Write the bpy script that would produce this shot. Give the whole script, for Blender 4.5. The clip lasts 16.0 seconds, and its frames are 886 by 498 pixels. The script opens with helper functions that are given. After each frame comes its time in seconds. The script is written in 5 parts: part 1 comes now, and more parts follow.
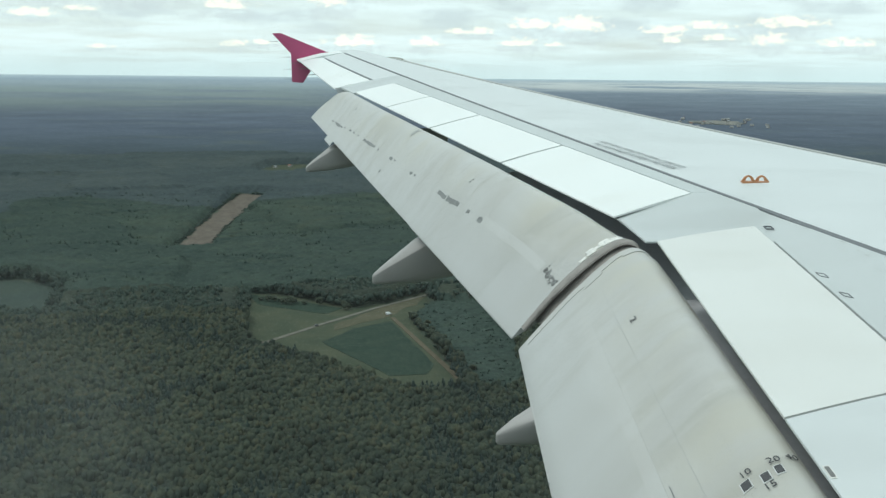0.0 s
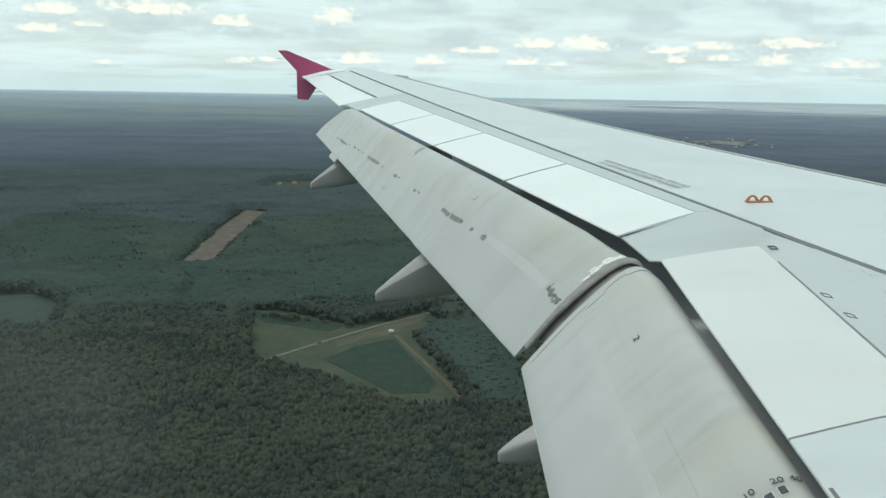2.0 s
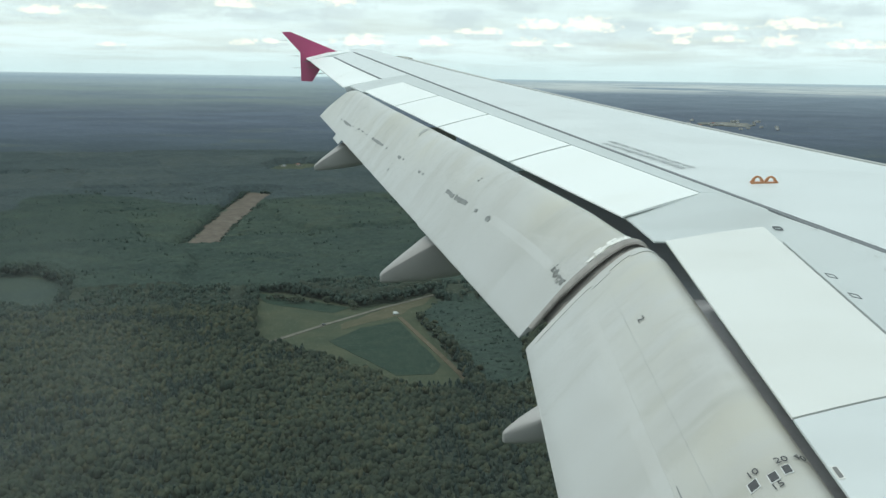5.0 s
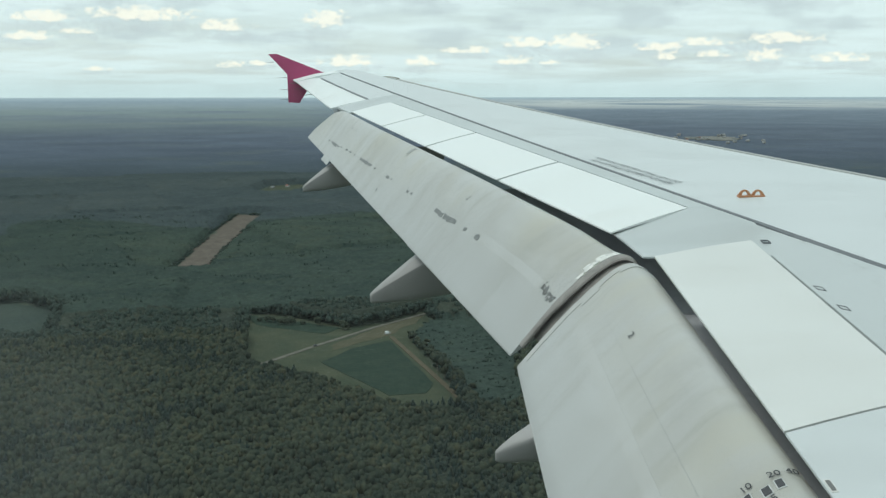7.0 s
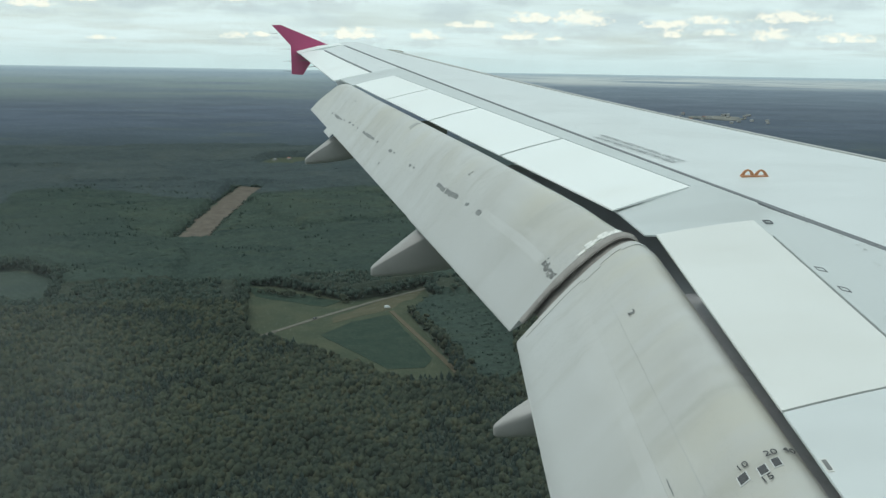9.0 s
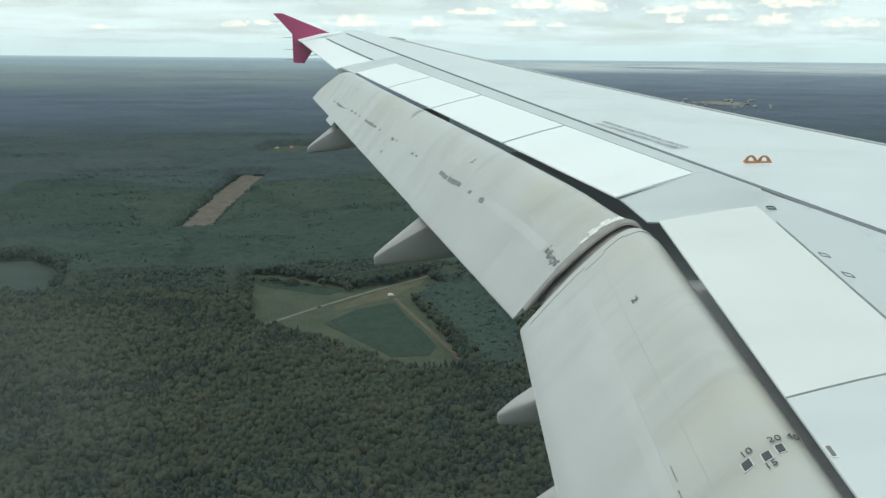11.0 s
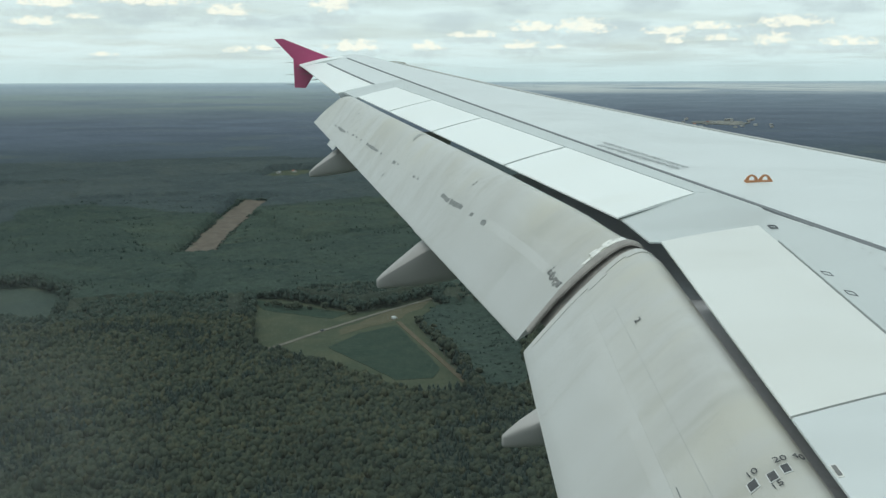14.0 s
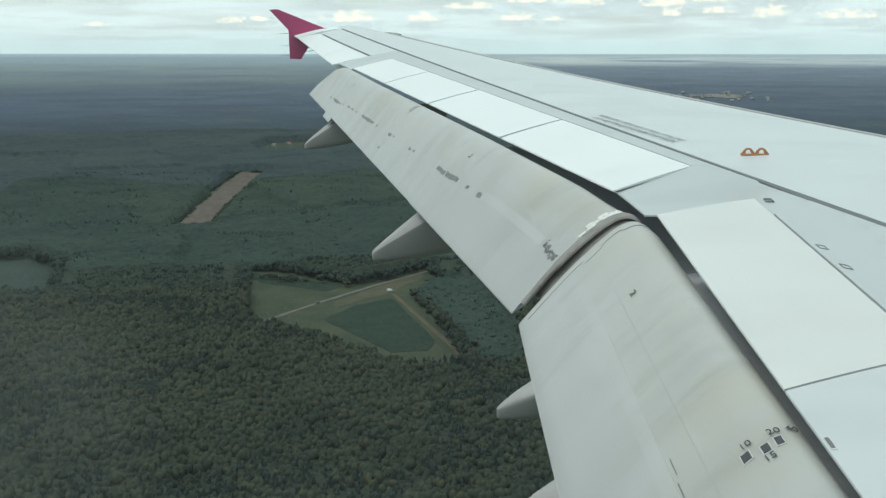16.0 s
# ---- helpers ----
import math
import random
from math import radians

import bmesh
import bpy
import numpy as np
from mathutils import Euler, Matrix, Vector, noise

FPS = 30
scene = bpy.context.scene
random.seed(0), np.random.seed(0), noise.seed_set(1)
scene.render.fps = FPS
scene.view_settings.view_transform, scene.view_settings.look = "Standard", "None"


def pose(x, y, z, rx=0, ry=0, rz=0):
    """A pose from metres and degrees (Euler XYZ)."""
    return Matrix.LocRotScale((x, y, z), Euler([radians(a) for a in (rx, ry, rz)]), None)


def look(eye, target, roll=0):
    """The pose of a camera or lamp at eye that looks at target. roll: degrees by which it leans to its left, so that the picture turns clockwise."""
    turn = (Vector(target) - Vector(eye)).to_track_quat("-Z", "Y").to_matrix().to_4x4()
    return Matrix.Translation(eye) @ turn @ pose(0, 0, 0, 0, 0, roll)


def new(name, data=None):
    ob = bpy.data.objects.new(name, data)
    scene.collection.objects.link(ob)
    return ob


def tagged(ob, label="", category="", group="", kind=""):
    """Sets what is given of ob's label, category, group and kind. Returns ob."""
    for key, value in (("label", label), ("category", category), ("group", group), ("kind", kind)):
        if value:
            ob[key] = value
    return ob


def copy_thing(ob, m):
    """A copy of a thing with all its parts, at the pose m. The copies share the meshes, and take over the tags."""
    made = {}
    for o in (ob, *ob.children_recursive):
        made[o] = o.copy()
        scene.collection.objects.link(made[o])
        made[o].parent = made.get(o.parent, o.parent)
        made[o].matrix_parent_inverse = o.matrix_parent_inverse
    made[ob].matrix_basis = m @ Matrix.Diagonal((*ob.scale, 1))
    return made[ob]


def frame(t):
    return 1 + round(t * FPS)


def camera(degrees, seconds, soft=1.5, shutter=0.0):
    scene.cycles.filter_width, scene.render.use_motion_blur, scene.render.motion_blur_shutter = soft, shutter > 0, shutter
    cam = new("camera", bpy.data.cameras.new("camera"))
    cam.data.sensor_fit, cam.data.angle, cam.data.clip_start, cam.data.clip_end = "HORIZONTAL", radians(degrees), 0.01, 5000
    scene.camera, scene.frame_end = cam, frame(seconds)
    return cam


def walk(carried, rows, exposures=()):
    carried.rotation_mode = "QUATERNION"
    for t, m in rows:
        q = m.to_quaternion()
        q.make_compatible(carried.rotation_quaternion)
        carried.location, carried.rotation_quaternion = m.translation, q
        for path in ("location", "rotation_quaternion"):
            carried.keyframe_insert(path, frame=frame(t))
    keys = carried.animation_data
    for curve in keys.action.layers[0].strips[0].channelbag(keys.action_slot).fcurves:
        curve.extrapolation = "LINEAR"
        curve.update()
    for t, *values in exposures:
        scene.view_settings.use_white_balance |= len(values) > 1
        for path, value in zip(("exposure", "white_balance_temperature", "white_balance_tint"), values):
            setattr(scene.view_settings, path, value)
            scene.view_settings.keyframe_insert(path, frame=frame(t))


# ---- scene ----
ALT = 230.0          # height of the eye over the woods, metres
PANE_DUST_VEIL = 0.009    # share of light scattered by the window's dust and its added haze veil
EYE_OUT = 1.5        # eye's distance from the aircraft's centre line

# ------------------------------------------------------------ camera
cam = camera(48.0, 16.0, soft=1.35)
ROWS = [
    (0.0, -0.003, -0.004, 0.003, 80.274, -0.547, -1.279),
    (0.5, 0.000, 0.001, 0.001, 80.086, -0.888, -1.120),
    (1.0, 0.003, 0.000, -0.001, 80.304, -1.132, -0.953),
    (1.5, 0.000, -0.005, 0.003, 80.975, -1.180, -0.952),
    (2.0, -0.002, -0.000, -0.001, 81.301, -0.973, -1.001),
    (2.5, -0.001, -0.001, -0.001, 81.039, -0.578, -1.168),
    (3.0, 0.000, -0.002, -0.005, 80.834, -0.488, -1.203),
    (5.5, -0.004, -0.004, -0.006, 80.237, -0.914, -0.724),
    (6.0, 0.000, -0.007, -0.002, 81.139, -0.766, -0.808),
    (6.5, -0.002, -0.004, 0.001, 81.659, -0.251, -1.248),
    (7.0, 0.002, -0.001, -0.002, 81.340, 0.071, -1.490),
    (7.5, -0.001, -0.004, -0.005, 80.596, -0.472, -1.535),
    (8.0, 0.002, 0.002, -0.009, 80.088, -0.814, -1.420),
    (8.5, 0.000, 0.004, -0.008, 79.955, -0.909, -1.327),
    (9.0, -0.001, -0.000, -0.006, 79.915, -0.909, -1.277),
    (11.5, 0.003, 0.004, -0.004, 79.129, -0.268, -0.996),
    (12.0, 0.006, 0.000, -0.004, 79.449, -0.089, -0.817),
    (12.5, -0.000, -0.000, 0.000, 80.353, -0.283, -0.834),
    (13.0, -0.002, -0.005, -0.001, 80.984, -0.284, -0.919),
    (13.5, -0.003, -0.005, 0.000, 80.822, -0.470, -0.960),
    (14.0, 0.003, -0.002, -0.000, 80.478, 0.183, -1.121),
    (14.5, -0.002, -0.001, -0.001, 80.457, 0.229, -1.205),
    (15.0, 0.002, -0.002, 0.000, 80.079, 0.463, -1.349),
    (15.5, 0.003, 0.002, -0.004, 79.603, 0.417, -1.449),
    (16.0, 0.002, 0.002, -0.002, 78.911, -0.031, -1.347),
]
walk(cam, [(t, pose(x, EYE_OUT + y, ALT + z, rx, ry, rz)) for t, x, y, z, rx, ry, rz in ROWS],
     exposures=[(t, v, 6300, 4.0) for t, v in ((0.0, 0.10), (2.0, 0.0), (3.0, -0.05), (5.5, 0.14), (6.2, -0.03), (7.0, -0.08), (9.0, -0.06),
                                                      (11.5, 0.09), (12.5, 0.03), (14.0, -0.08), (16.0, 0.0))])

# ------------------------------------------------------------ light
SUN_ELEV, SUN_AZ = 60.0, 285.0     # degrees; azimuth from +y towards +x
sun_data = bpy.data.lights.new("sun", "SUN")
sun_data.energy, sun_data.angle, sun_data.color = 1.0, radians(20), (1.0, 0.96, 0.9)
sun = new("sun", sun_data)
e, a = radians(SUN_ELEV), radians(SUN_AZ)
sun_way = Vector((math.sin(a) * math.cos(e), math.cos(a) * math.cos(e), math.sin(e)))
sun.matrix_world = look((0, 0, ALT + 400), Vector((0, 0, ALT + 400)) - sun_way)


class Nodes:
    """A short way to write node trees."""

    def __init__(self, tree):
        self.tree = tree
        tree.nodes.clear()

    def add(self, kind, operation="", clamp=False):
        n = self.tree.nodes.new(kind)
        if operation:
            n.operation = operation
        if clamp:
            n.use_clamp = True
        return n

    def link(self, a, b):
        self.tree.links.new(a, b)

    def put(self, socket, value):
        if isinstance(value, bpy.types.NodeSocket):
            self.link(value, socket)
        else:
            socket.default_value = value

    def math(self, op, a, b=0.0, c=0.0, clamp=False):
        n = self.add("ShaderNodeMath", op, clamp)
        for s, v in zip(n.inputs, (a, b, c)):
            self.put(s, v)
        return n.outputs[0]

    def mix(self, f, a, b):
        n = self.add("ShaderNodeMix")
        n.data_type = "RGBA"
        self.put(n.inputs[0], f)
        self.put(n.inputs[6], a if isinstance(a, bpy.types.NodeSocket) else (*a, 1))
        self.put(n.inputs[7], b if isinstance(b, bpy.types.NodeSocket) else (*b, 1))
        return n.outputs[2]

    def noise(self, vec, scale, detail=3.0, rough=0.55):
        n = self.add("ShaderNodeTexNoise")
        self.put(n.inputs["Vector"], vec)
        n.inputs["Scale"].default_value, n.inputs["Detail"].default_value = scale, detail
        n.inputs["Roughness"].default_value = rough
        return n.outputs[0]

    def step(self, value, lo, hi):
        n = self.add("ShaderNodeMapRange")
        n.interpolation_type = "SMOOTHSTEP"
        self.put(n.inputs[0], value)
        n.inputs[1].default_value, n.inputs[2].default_value = lo, hi
        return n.outputs[0]

    def scaled(self, vec, s):
        n = self.add("ShaderNodeVectorMath", operation="MULTIPLY")
        self.put(n.inputs[0], vec)
        n.inputs[1].default_value = s
        return n.outputs[0]


# fair-weather cumulus: (azimuth, elevation, half width, half height) in degrees
CUMULUS = [
    (-19.9, 4.15, 1.46, .33), (-20.6, 3.15, .98, .26), (-18.2, 3.47, .81, .2), (-15.0, 4.37, 2.44, .42), (-10.6, 3.86, 1.3, .33), (-5.0, 4.18, 1.14, .49),
    (-10.4, 1.74, .59, .2), (-9.0, 1.88, .72, .16), (-3.8, 1.95, 1.37, .33), (0.2, 1.93, .85, .29), (2.8, 2.58, 1.3, .2), (5.5, 1.99, .91, .26),
    (7.5, 1.9, .46, .16), (6.2, 2.99, 1.04, .33), (8.9, 2.89, 1.37, .46), (13.6, 2.7, 1.3, .26), (14.0, 2.21, .65, .26), (16.0, 2.93, 1.37, .26),
    (16.5, 2.27, .81, .2), (19.0, 2.14, .91, .36), (19.9, 3.04, 1.79, .33), (22.8, 1.98, 1.3, .26), (-17.4, 1.51, .59, .13),
]


VEIL, HORIZON = (0.825, 0.955, 0.955), (0.64, 0.79, 0.80)


def build_sky():
    world = bpy.data.worlds.new("sky")
    scene.world = world
    world.use_nodes = True
    n = Nodes(world.node_tree)
    sky = n.add("ShaderNodeTexSky")
    sky.sky_type, sky.sun_disc, sky.altitude, sky.air_density, sky.dust_density = "NISHITA", False, 300.0, 1.2, 2.0
    sky.sun_elevation, sky.sun_rotation = radians(SUN_ELEV), radians(SUN_AZ)
    blue = n.add("ShaderNodeVectorMath", operation="SCALE")
    n.link(sky.outputs[0], blue.inputs[0])
    blue.inputs[3].default_value = 0.10
    way = n.add("ShaderNodeTexCoord").outputs["Generated"]
    xyz = n.add("ShaderNodeSeparateXYZ")
    n.link(way, xyz.inputs[0])
    x, y, z = xyz.outputs
    # a layer of thin cloud, seen in perspective
    up = n.math("MAXIMUM", z, 0.012)
    flat = n.add("ShaderNodeCombineXYZ")
    n.link(n.math("DIVIDE", x, n.math("ADD", up, 0.05)), flat.inputs[0])
    n.link(n.math("DIVIDE", y, n.math("ADD", up, 0.05)), flat.inputs[1])
    veil = n.step(n.noise(flat.outputs[0], 0.55, 6.0, 0.6), 0.30, 0.62)
    thin = n.mix(n.math("MULTIPLY_ADD", veil, 0.35, 0.62), blue.outputs[0], VEIL)
    grey = n.step(n.noise(n.scaled(way, (13, 13, 38)), 1.0, 5.0, 0.55), 0.46, 0.66)
    grey = n.math("MULTIPLY", n.math("MULTIPLY", grey, 0.7), n.step(z, 0.03, 0.055))
    thin = n.mix(grey, thin, (0.58, 0.67, 0.69))
    # cumulus: grey flat bases, sunlit tops
    az = n.math("MULTIPLY", n.math("ARCTAN2", x, y), 180 / math.pi)
    el = n.math("MULTIPLY", n.math("ARCSINE", z), 180 / math.pi)
    ragged = n.math("MULTIPLY_ADD", n.noise(n.scaled(way, (1, 1, 1.7)), 105.0, 5.0, 0.6), 4.2, -2.1)
    tops, bases = None, None
    for ca, ce, w, h in CUMULUS:
        w, h = w * 1.22, h * 1.4
        dx = n.math("MULTIPLY", n.math("SUBTRACT", az, ca), 1 / w)
        dx = n.math("MULTIPLY", dx, dx)
        dz = n.math("MULTIPLY", n.math("SUBTRACT", el, ce), 1 / h)
        low = n.math("ADD", dz, 0.75)
        dz = n.math("MULTIPLY", dz, n.math("MULTIPLY_ADD", n.math("LESS_THAN", dz, 0.0), 1.2, 1.0))
        d = n.math("MULTIPLY_ADD", dz, dz, dx)
        b = n.math("MULTIPLY_ADD", low, low, n.math("MULTIPLY", dx, 0.6))
        tops = d if tops is None else n.math("MINIMUM", tops, d)
        bases = b if bases is None else n.math("MINIMUM", bases, b)
    base = n.step(n.math("ADD", n.math("SUBTRACT", 1.1, bases), ragged), 0.0, 1.3)
    full = n.mix(n.math("MULTIPLY", base, 0.55), thin, (0.62, 0.70, 0.71))
    puff = n.step(n.math("ADD", n.math("SUBTRACT", 1.15, tops), ragged), 0.0, 1.25)
    full = n.mix(n.math("MULTIPLY", puff, 0.85), full, (1.12, 1.08, 0.93))
    # even and pale towards the horizon
    low = n.step(z, 0.035, 0.0)
    full = n.mix(n.math("MULTIPLY", low, 0.8), full, HORIZON)
    bg = n.add("ShaderNodeBackground")
    n.link(full, bg.inputs[0])
    bg.inputs[1].default_value = 1.0
    n.link(bg.outputs[0], n.add("ShaderNodeOutputWorld").inputs[0])


build_sky()

# ------------------------------------------------------------ materials
def surface(name, build, roughness=0.6, metallic=0.0, bump=None, sheen=0.5):
    """A material; build(n, place) gives its colour socket or tuple, bump(n, place) its height and depth."""
    m = bpy.data.materials.new(name)
    m.use_nodes = True
    n = Nodes(m.node_tree)
    place = n.add("ShaderNodeTexCoord").outputs["Object"]
    b = n.add("ShaderNodeBsdfPrincipled")
    c = build(n, place)
    n.put(b.inputs["Base Color"], c if isinstance(c, bpy.types.NodeSocket) else (*c, 1))
    n.put(b.inputs["Roughness"], roughness(n, place) if callable(roughness) else roughness)
    b.inputs["Metallic"].default_value = metallic
    b.inputs["Specular IOR Level"].default_value = sheen
    if bump:
        height, depth = bump(n, place)
        k = n.add("ShaderNodeBump")
        k.inputs["Distance"].default_value = depth
        n.link(height, k.inputs["Height"])
        n.link(k.outputs[0], b.inputs["Normal"])
    n.link(b.outputs[0], n.add("ShaderNodeOutputMaterial").inputs[0])
    return m


def paint(name, base, dirt, streak=0.25, gloss=0.4, soot=0.0):
    """Aircraft paint: soot drawn out along the flight direction, blotches, fine specks."""
    def build(n, place):
        long = n.noise(n.scaled(place, (0.7, 3.2, 0.7)), 1.0, 6.0, 0.6)
        blot = n.noise(place, 1.7, 4.0, 0.6)
        fine = n.noise(place, 55.0, 2.0, 0.7)
        f = n.math("MULTIPLY", n.step(long, 0.42, 0.75), streak)
        c = n.mix(f, base, dirt)
        c = n.mix(n.math("MULTIPLY", n.step(blot, 0.45, 0.8), streak * 0.8), c, dirt)
        if soot:
            # beige soot behind the slot; greyer rear face, its shading put into the colour
            xyz = n.add("ShaderNodeSeparateXYZ")
            n.link(place, xyz.inputs[0])
            u = n.math("MULTIPLY_ADD", n.math("MAXIMUM", n.math("SUBTRACT", xyz.outputs[1], 6.4), 0.0), 0.29, xyz.outputs[0])
            cloud = n.step(n.noise(n.scaled(place, (0.6, 1.1, 0.6)), 1.3, 6.0, 0.66), 0.42, 0.66)
            c = n.mix(n.math("MULTIPLY", n.math("MULTIPLY", n.step(u, 0.66, 0.98), cloud), soot), c, (0.46, 0.435, 0.35))
            smear = n.step(n.noise(n.scaled(place, (1.0, 7.0, 1.0)), 1.0, 5.0, 0.6), 0.50, 0.74)
            c = n.mix(n.math("MULTIPLY", smear, 0.42), c, (0.33, 0.315, 0.27))
            worn = n.step(n.noise(n.scaled(place, (5.0, 0.9, 5.0)), 1.0, 4.0, 0.6), 0.55, 0.75)
            c = n.mix(n.math("MULTIPLY", worn, 0.35), c, (0.57, 0.57, 0.555))
            # duller light on the rear face, painted as a cooler grey
            c = n.mix(n.math("MULTIPLY", n.step(u, 0.88, 0.52), 0.5), c, (0.425, 0.43, 0.43))
        return n.mix(n.math("MULTIPLY", n.step(fine, 0.62, 0.8), 0.10), c, dirt)
    return surface(name, build, roughness=lambda n, p: n.math("MULTIPLY_ADD", n.noise(p, 3.0), 0.25, gloss))


def plain(name, base, rough=0.6, metallic=0.0, scale=30.0, depth=0.25):
    def build(n, place):
        f = n.math("MULTIPLY", n.step(n.noise(place, scale, 4.0, 0.65), 0.4, 0.75), depth)
        return n.mix(f, base, tuple(v * 0.45 for v in base))
    return surface(name, build, rough, metallic)


M_SKIN = paint("wing_grey_paint", (0.62, 0.645, 0.645), (0.43, 0.44, 0.43), 0.30, 0.26)
M_PANEL = paint("panel_grey_paint", (0.53, 0.56, 0.56), (0.38, 0.39, 0.38), 0.25)
M_SPOILER = paint("spoiler_white_paint", (0.80, 0.82, 0.805), (0.64, 0.635, 0.59), 0.24, 0.28)
M_SPOILER_WORN = paint("worn_spoiler_paint", (0.70, 0.705, 0.68), (0.55, 0.54, 0.50), 0.36, 0.32)
M_FLAP = paint("flap_grey_paint", (0.482, 0.480, 0.462), (0.345, 0.328, 0.29), 0.5, 0.24, 0.6)
M_FLAP_PALE = paint("flap_pale_paint", (0.495, 0.494, 0.478), (0.37, 0.355, 0.32), 0.4)
M_CREASE_HIGHLIGHT = paint("crease_highlight_paint", (0.52, 0.52, 0.505), (0.41, 0.40, 0.37), 0.4)
M_FAIRING = paint("fairing_paint", (0.36, 0.345, 0.335), (0.20, 0.18, 0.165), 0.55)
M_SLAT = paint("slat_bare_metal", (0.68, 0.70, 0.71), (0.5, 0.5, 0.5), 0.15, 0.3)
M_PLATE = plain("index_plate_paint", (0.60, 0.61, 0.60), 0.5, 0.0, 25.0, 0.3)
M_FLAP_EDGE = plain("hinge_cover_paint", (0.37, 0.375, 0.36), 0.6, 0.0, 20.0, 0.4)
M_FAINT = plain("faint_skin_joint", (0.43, 0.43, 0.415), 0.6)
M_GRIME = plain("oily_grime", (0.17, 0.17, 0.165), 0.6, 0.0, 18.0, 0.5)
M_DARK = plain("cove_primer", (0.60, 0.62, 0.65), 0.7)
M_JOINT = plain("skin_joint", (0.33, 0.33, 0.31), 0.6)
# never in view; dark grey to hold down its bounce on the fairings
M_FUSELAGE = paint("fuselage_paint", (0.34, 0.33, 0.335), (0.26, 0.25, 0.245), 0.2)
M_RUBBER = plain("black_rubber", (0.07, 0.07, 0.075), 0.7)
M_SEAL = plain("grey_sealant", (0.15, 0.16, 0.17), 0.6)
M_RUB = plain("worn_rubbing_strip", (0.27, 0.245, 0.225), 0.55, 0.0, 14.0, 0.6)
M_MAGENTA = plain("magenta_paint", (0.46, 0.055, 0.165), 0.4, 0.0, 6.0, 0.12)
M_ORANGE = plain("orange_anodised_metal", (0.55, 0.25, 0.11), 0.45, 0.0, 60.0, 0.3)
M_BLACK = plain("black_stencil_paint", (0.05, 0.05, 0.055), 0.6, 0.0, 40.0, 0.4)
M_STENCIL = plain("grey_stencil_paint", (0.37, 0.38, 0.39), 0.6, 0.0, 40.0, 0.4)
M_SCUFF = plain("scuffed_bare_patch", (0.20, 0.205, 0.20), 0.5, 0.0, 30.0, 0.7)
M_CHIP = plain("chipped_white_paint", (0.80, 0.79, 0.75), 0.5, 0.0, 25.0, 0.5)
M_ROD = plain("discharger_rod", (0.12, 0.11, 0.11), 0.5)
M_LENS = plain("lamp_lens", (0.35, 0.36, 0.30), 0.15)

# ------------------------------------------------------------ shapes
def mesh_part(name, verts, faces, material, parent=None, label="", smooth=True, crease=38):
    me = bpy.data.meshes.new(name)
    me.from_pydata([tuple(v) for v in verts], [], faces)
    bm = bmesh.new()
    bm.from_mesh(me)
    bmesh.ops.recalc_face_normals(bm, faces=bm.faces)
    bm.to_mesh(me)
    bm.free()
    if smooth:
        me.shade_smooth()
        me.set_sharp_from_angle(angle=radians(crease))
    me.materials.append(material)
    ob = new(name, me)
    if parent:
        ob.parent = parent
    if label:
        tagged(ob, label)
    return ob


def loft(rings, closed=True, caps=True):
    """Faces between rings of points, each with the same count."""
    n, verts, faces = len(rings[0]), [p for r in rings for p in r], []
    for i in range(len(rings) - 1):
        for j in range(n if closed else n - 1):
            a, b = i * n + j, i * n + (j + 1) % n
            faces.append((a, b, b + n, a + n))
    if caps:
        faces += [tuple(range(n)), tuple((len(rings) - 1) * n + j for j in range(n))]
    return verts, faces


def lerp(a, b, t):
    return a + (b - a) * t


def spread(a, b, n):
    return [lerp(a, b, i / (n - 1)) for i in range(n)]


# ------------------------------------------------------------ the wing's lines
# x ahead, y outboard from the centre line, z from the eye's height
KINK, FLAP_END, AIL_END, TIP = 6.2, 13.45, 16.62, 16.95


def te_line(y):          # trailing edge of the fixed structure
    if y < KINK:
        return 1.12, -0.757 + 0.156 * (y - KINK)
    return 1.125 - 0.294 * (y - 6.4), -0.739 + 0.0935 * (y - 6.7)


def hinge_line(y, inboard=False):       # front of the spoilers
    if y < KINK + 0.2 or inboard:
        return 1.672, -0.704 + 0.138 * (y - 6.35)
    return 1.50 - 0.298 * (y - 6.83), -0.602 + 0.0915 * (y - 6.83)


def spar_line(y):
    return -1.088 - 0.285 * (y - 16.4), -0.709 + 0.0925 * (y - 5.69) + 0.00055 * (y - 5.69) ** 2


def le_line(y):          # crest of the leading edge
    return -0.489 - 0.512 * (y - 16.6), -0.605 + 0.1187 * (y - 8.94) - 0.0025 * (y - 8.94) * (16.6 - y)


def aileron_te(y):
    t = y - FLAP_END
    return -1.02 - 0.195 * t - 0.0153 * t * t, -0.126 + 0.0725 * t + 0.0126 * t * t


def aileron_hinge(y):
    return -0.676 - 0.2825 * (y - 13.9), 0.012 + 0.104 * (y - 13.9) + 0.002 * (y - 13.9) * (y - 16.7)


def chord_size(y):
    return max(0.45, 1.0 - 0.07 * (y - 9.0))


def fore_skin(y, t):
    """Upper skin from the spar line (t=0) to the leading edge (t=1)."""
    (x0, z0), (x1, z1) = spar_line(y), le_line(y)
    return lerp(x0, x1, t), lerp(z0, z1, t) + 0.13 * chord_size(y) * 4 * t * (1 - t) * (1.25 - 0.5 * t) * 0.6


def skin_z(x, y):
    """Height of the upper skin over a place of the plan."""
    (xs, zs), (xl, _) = spar_line(y), le_line(y)
    if x >= xs:
        return fore_skin(y, min(1.0, (x - xs) / (xl - xs)))[1]
    xh, zh = hinge_line(y)
    if x >= xh:
        return lerp(zh, zs, (x - xh) / (xs - xh))
    xt, zt = te_line(y)
    return lerp(zt, zh, (x - xt) / (xh - xt))


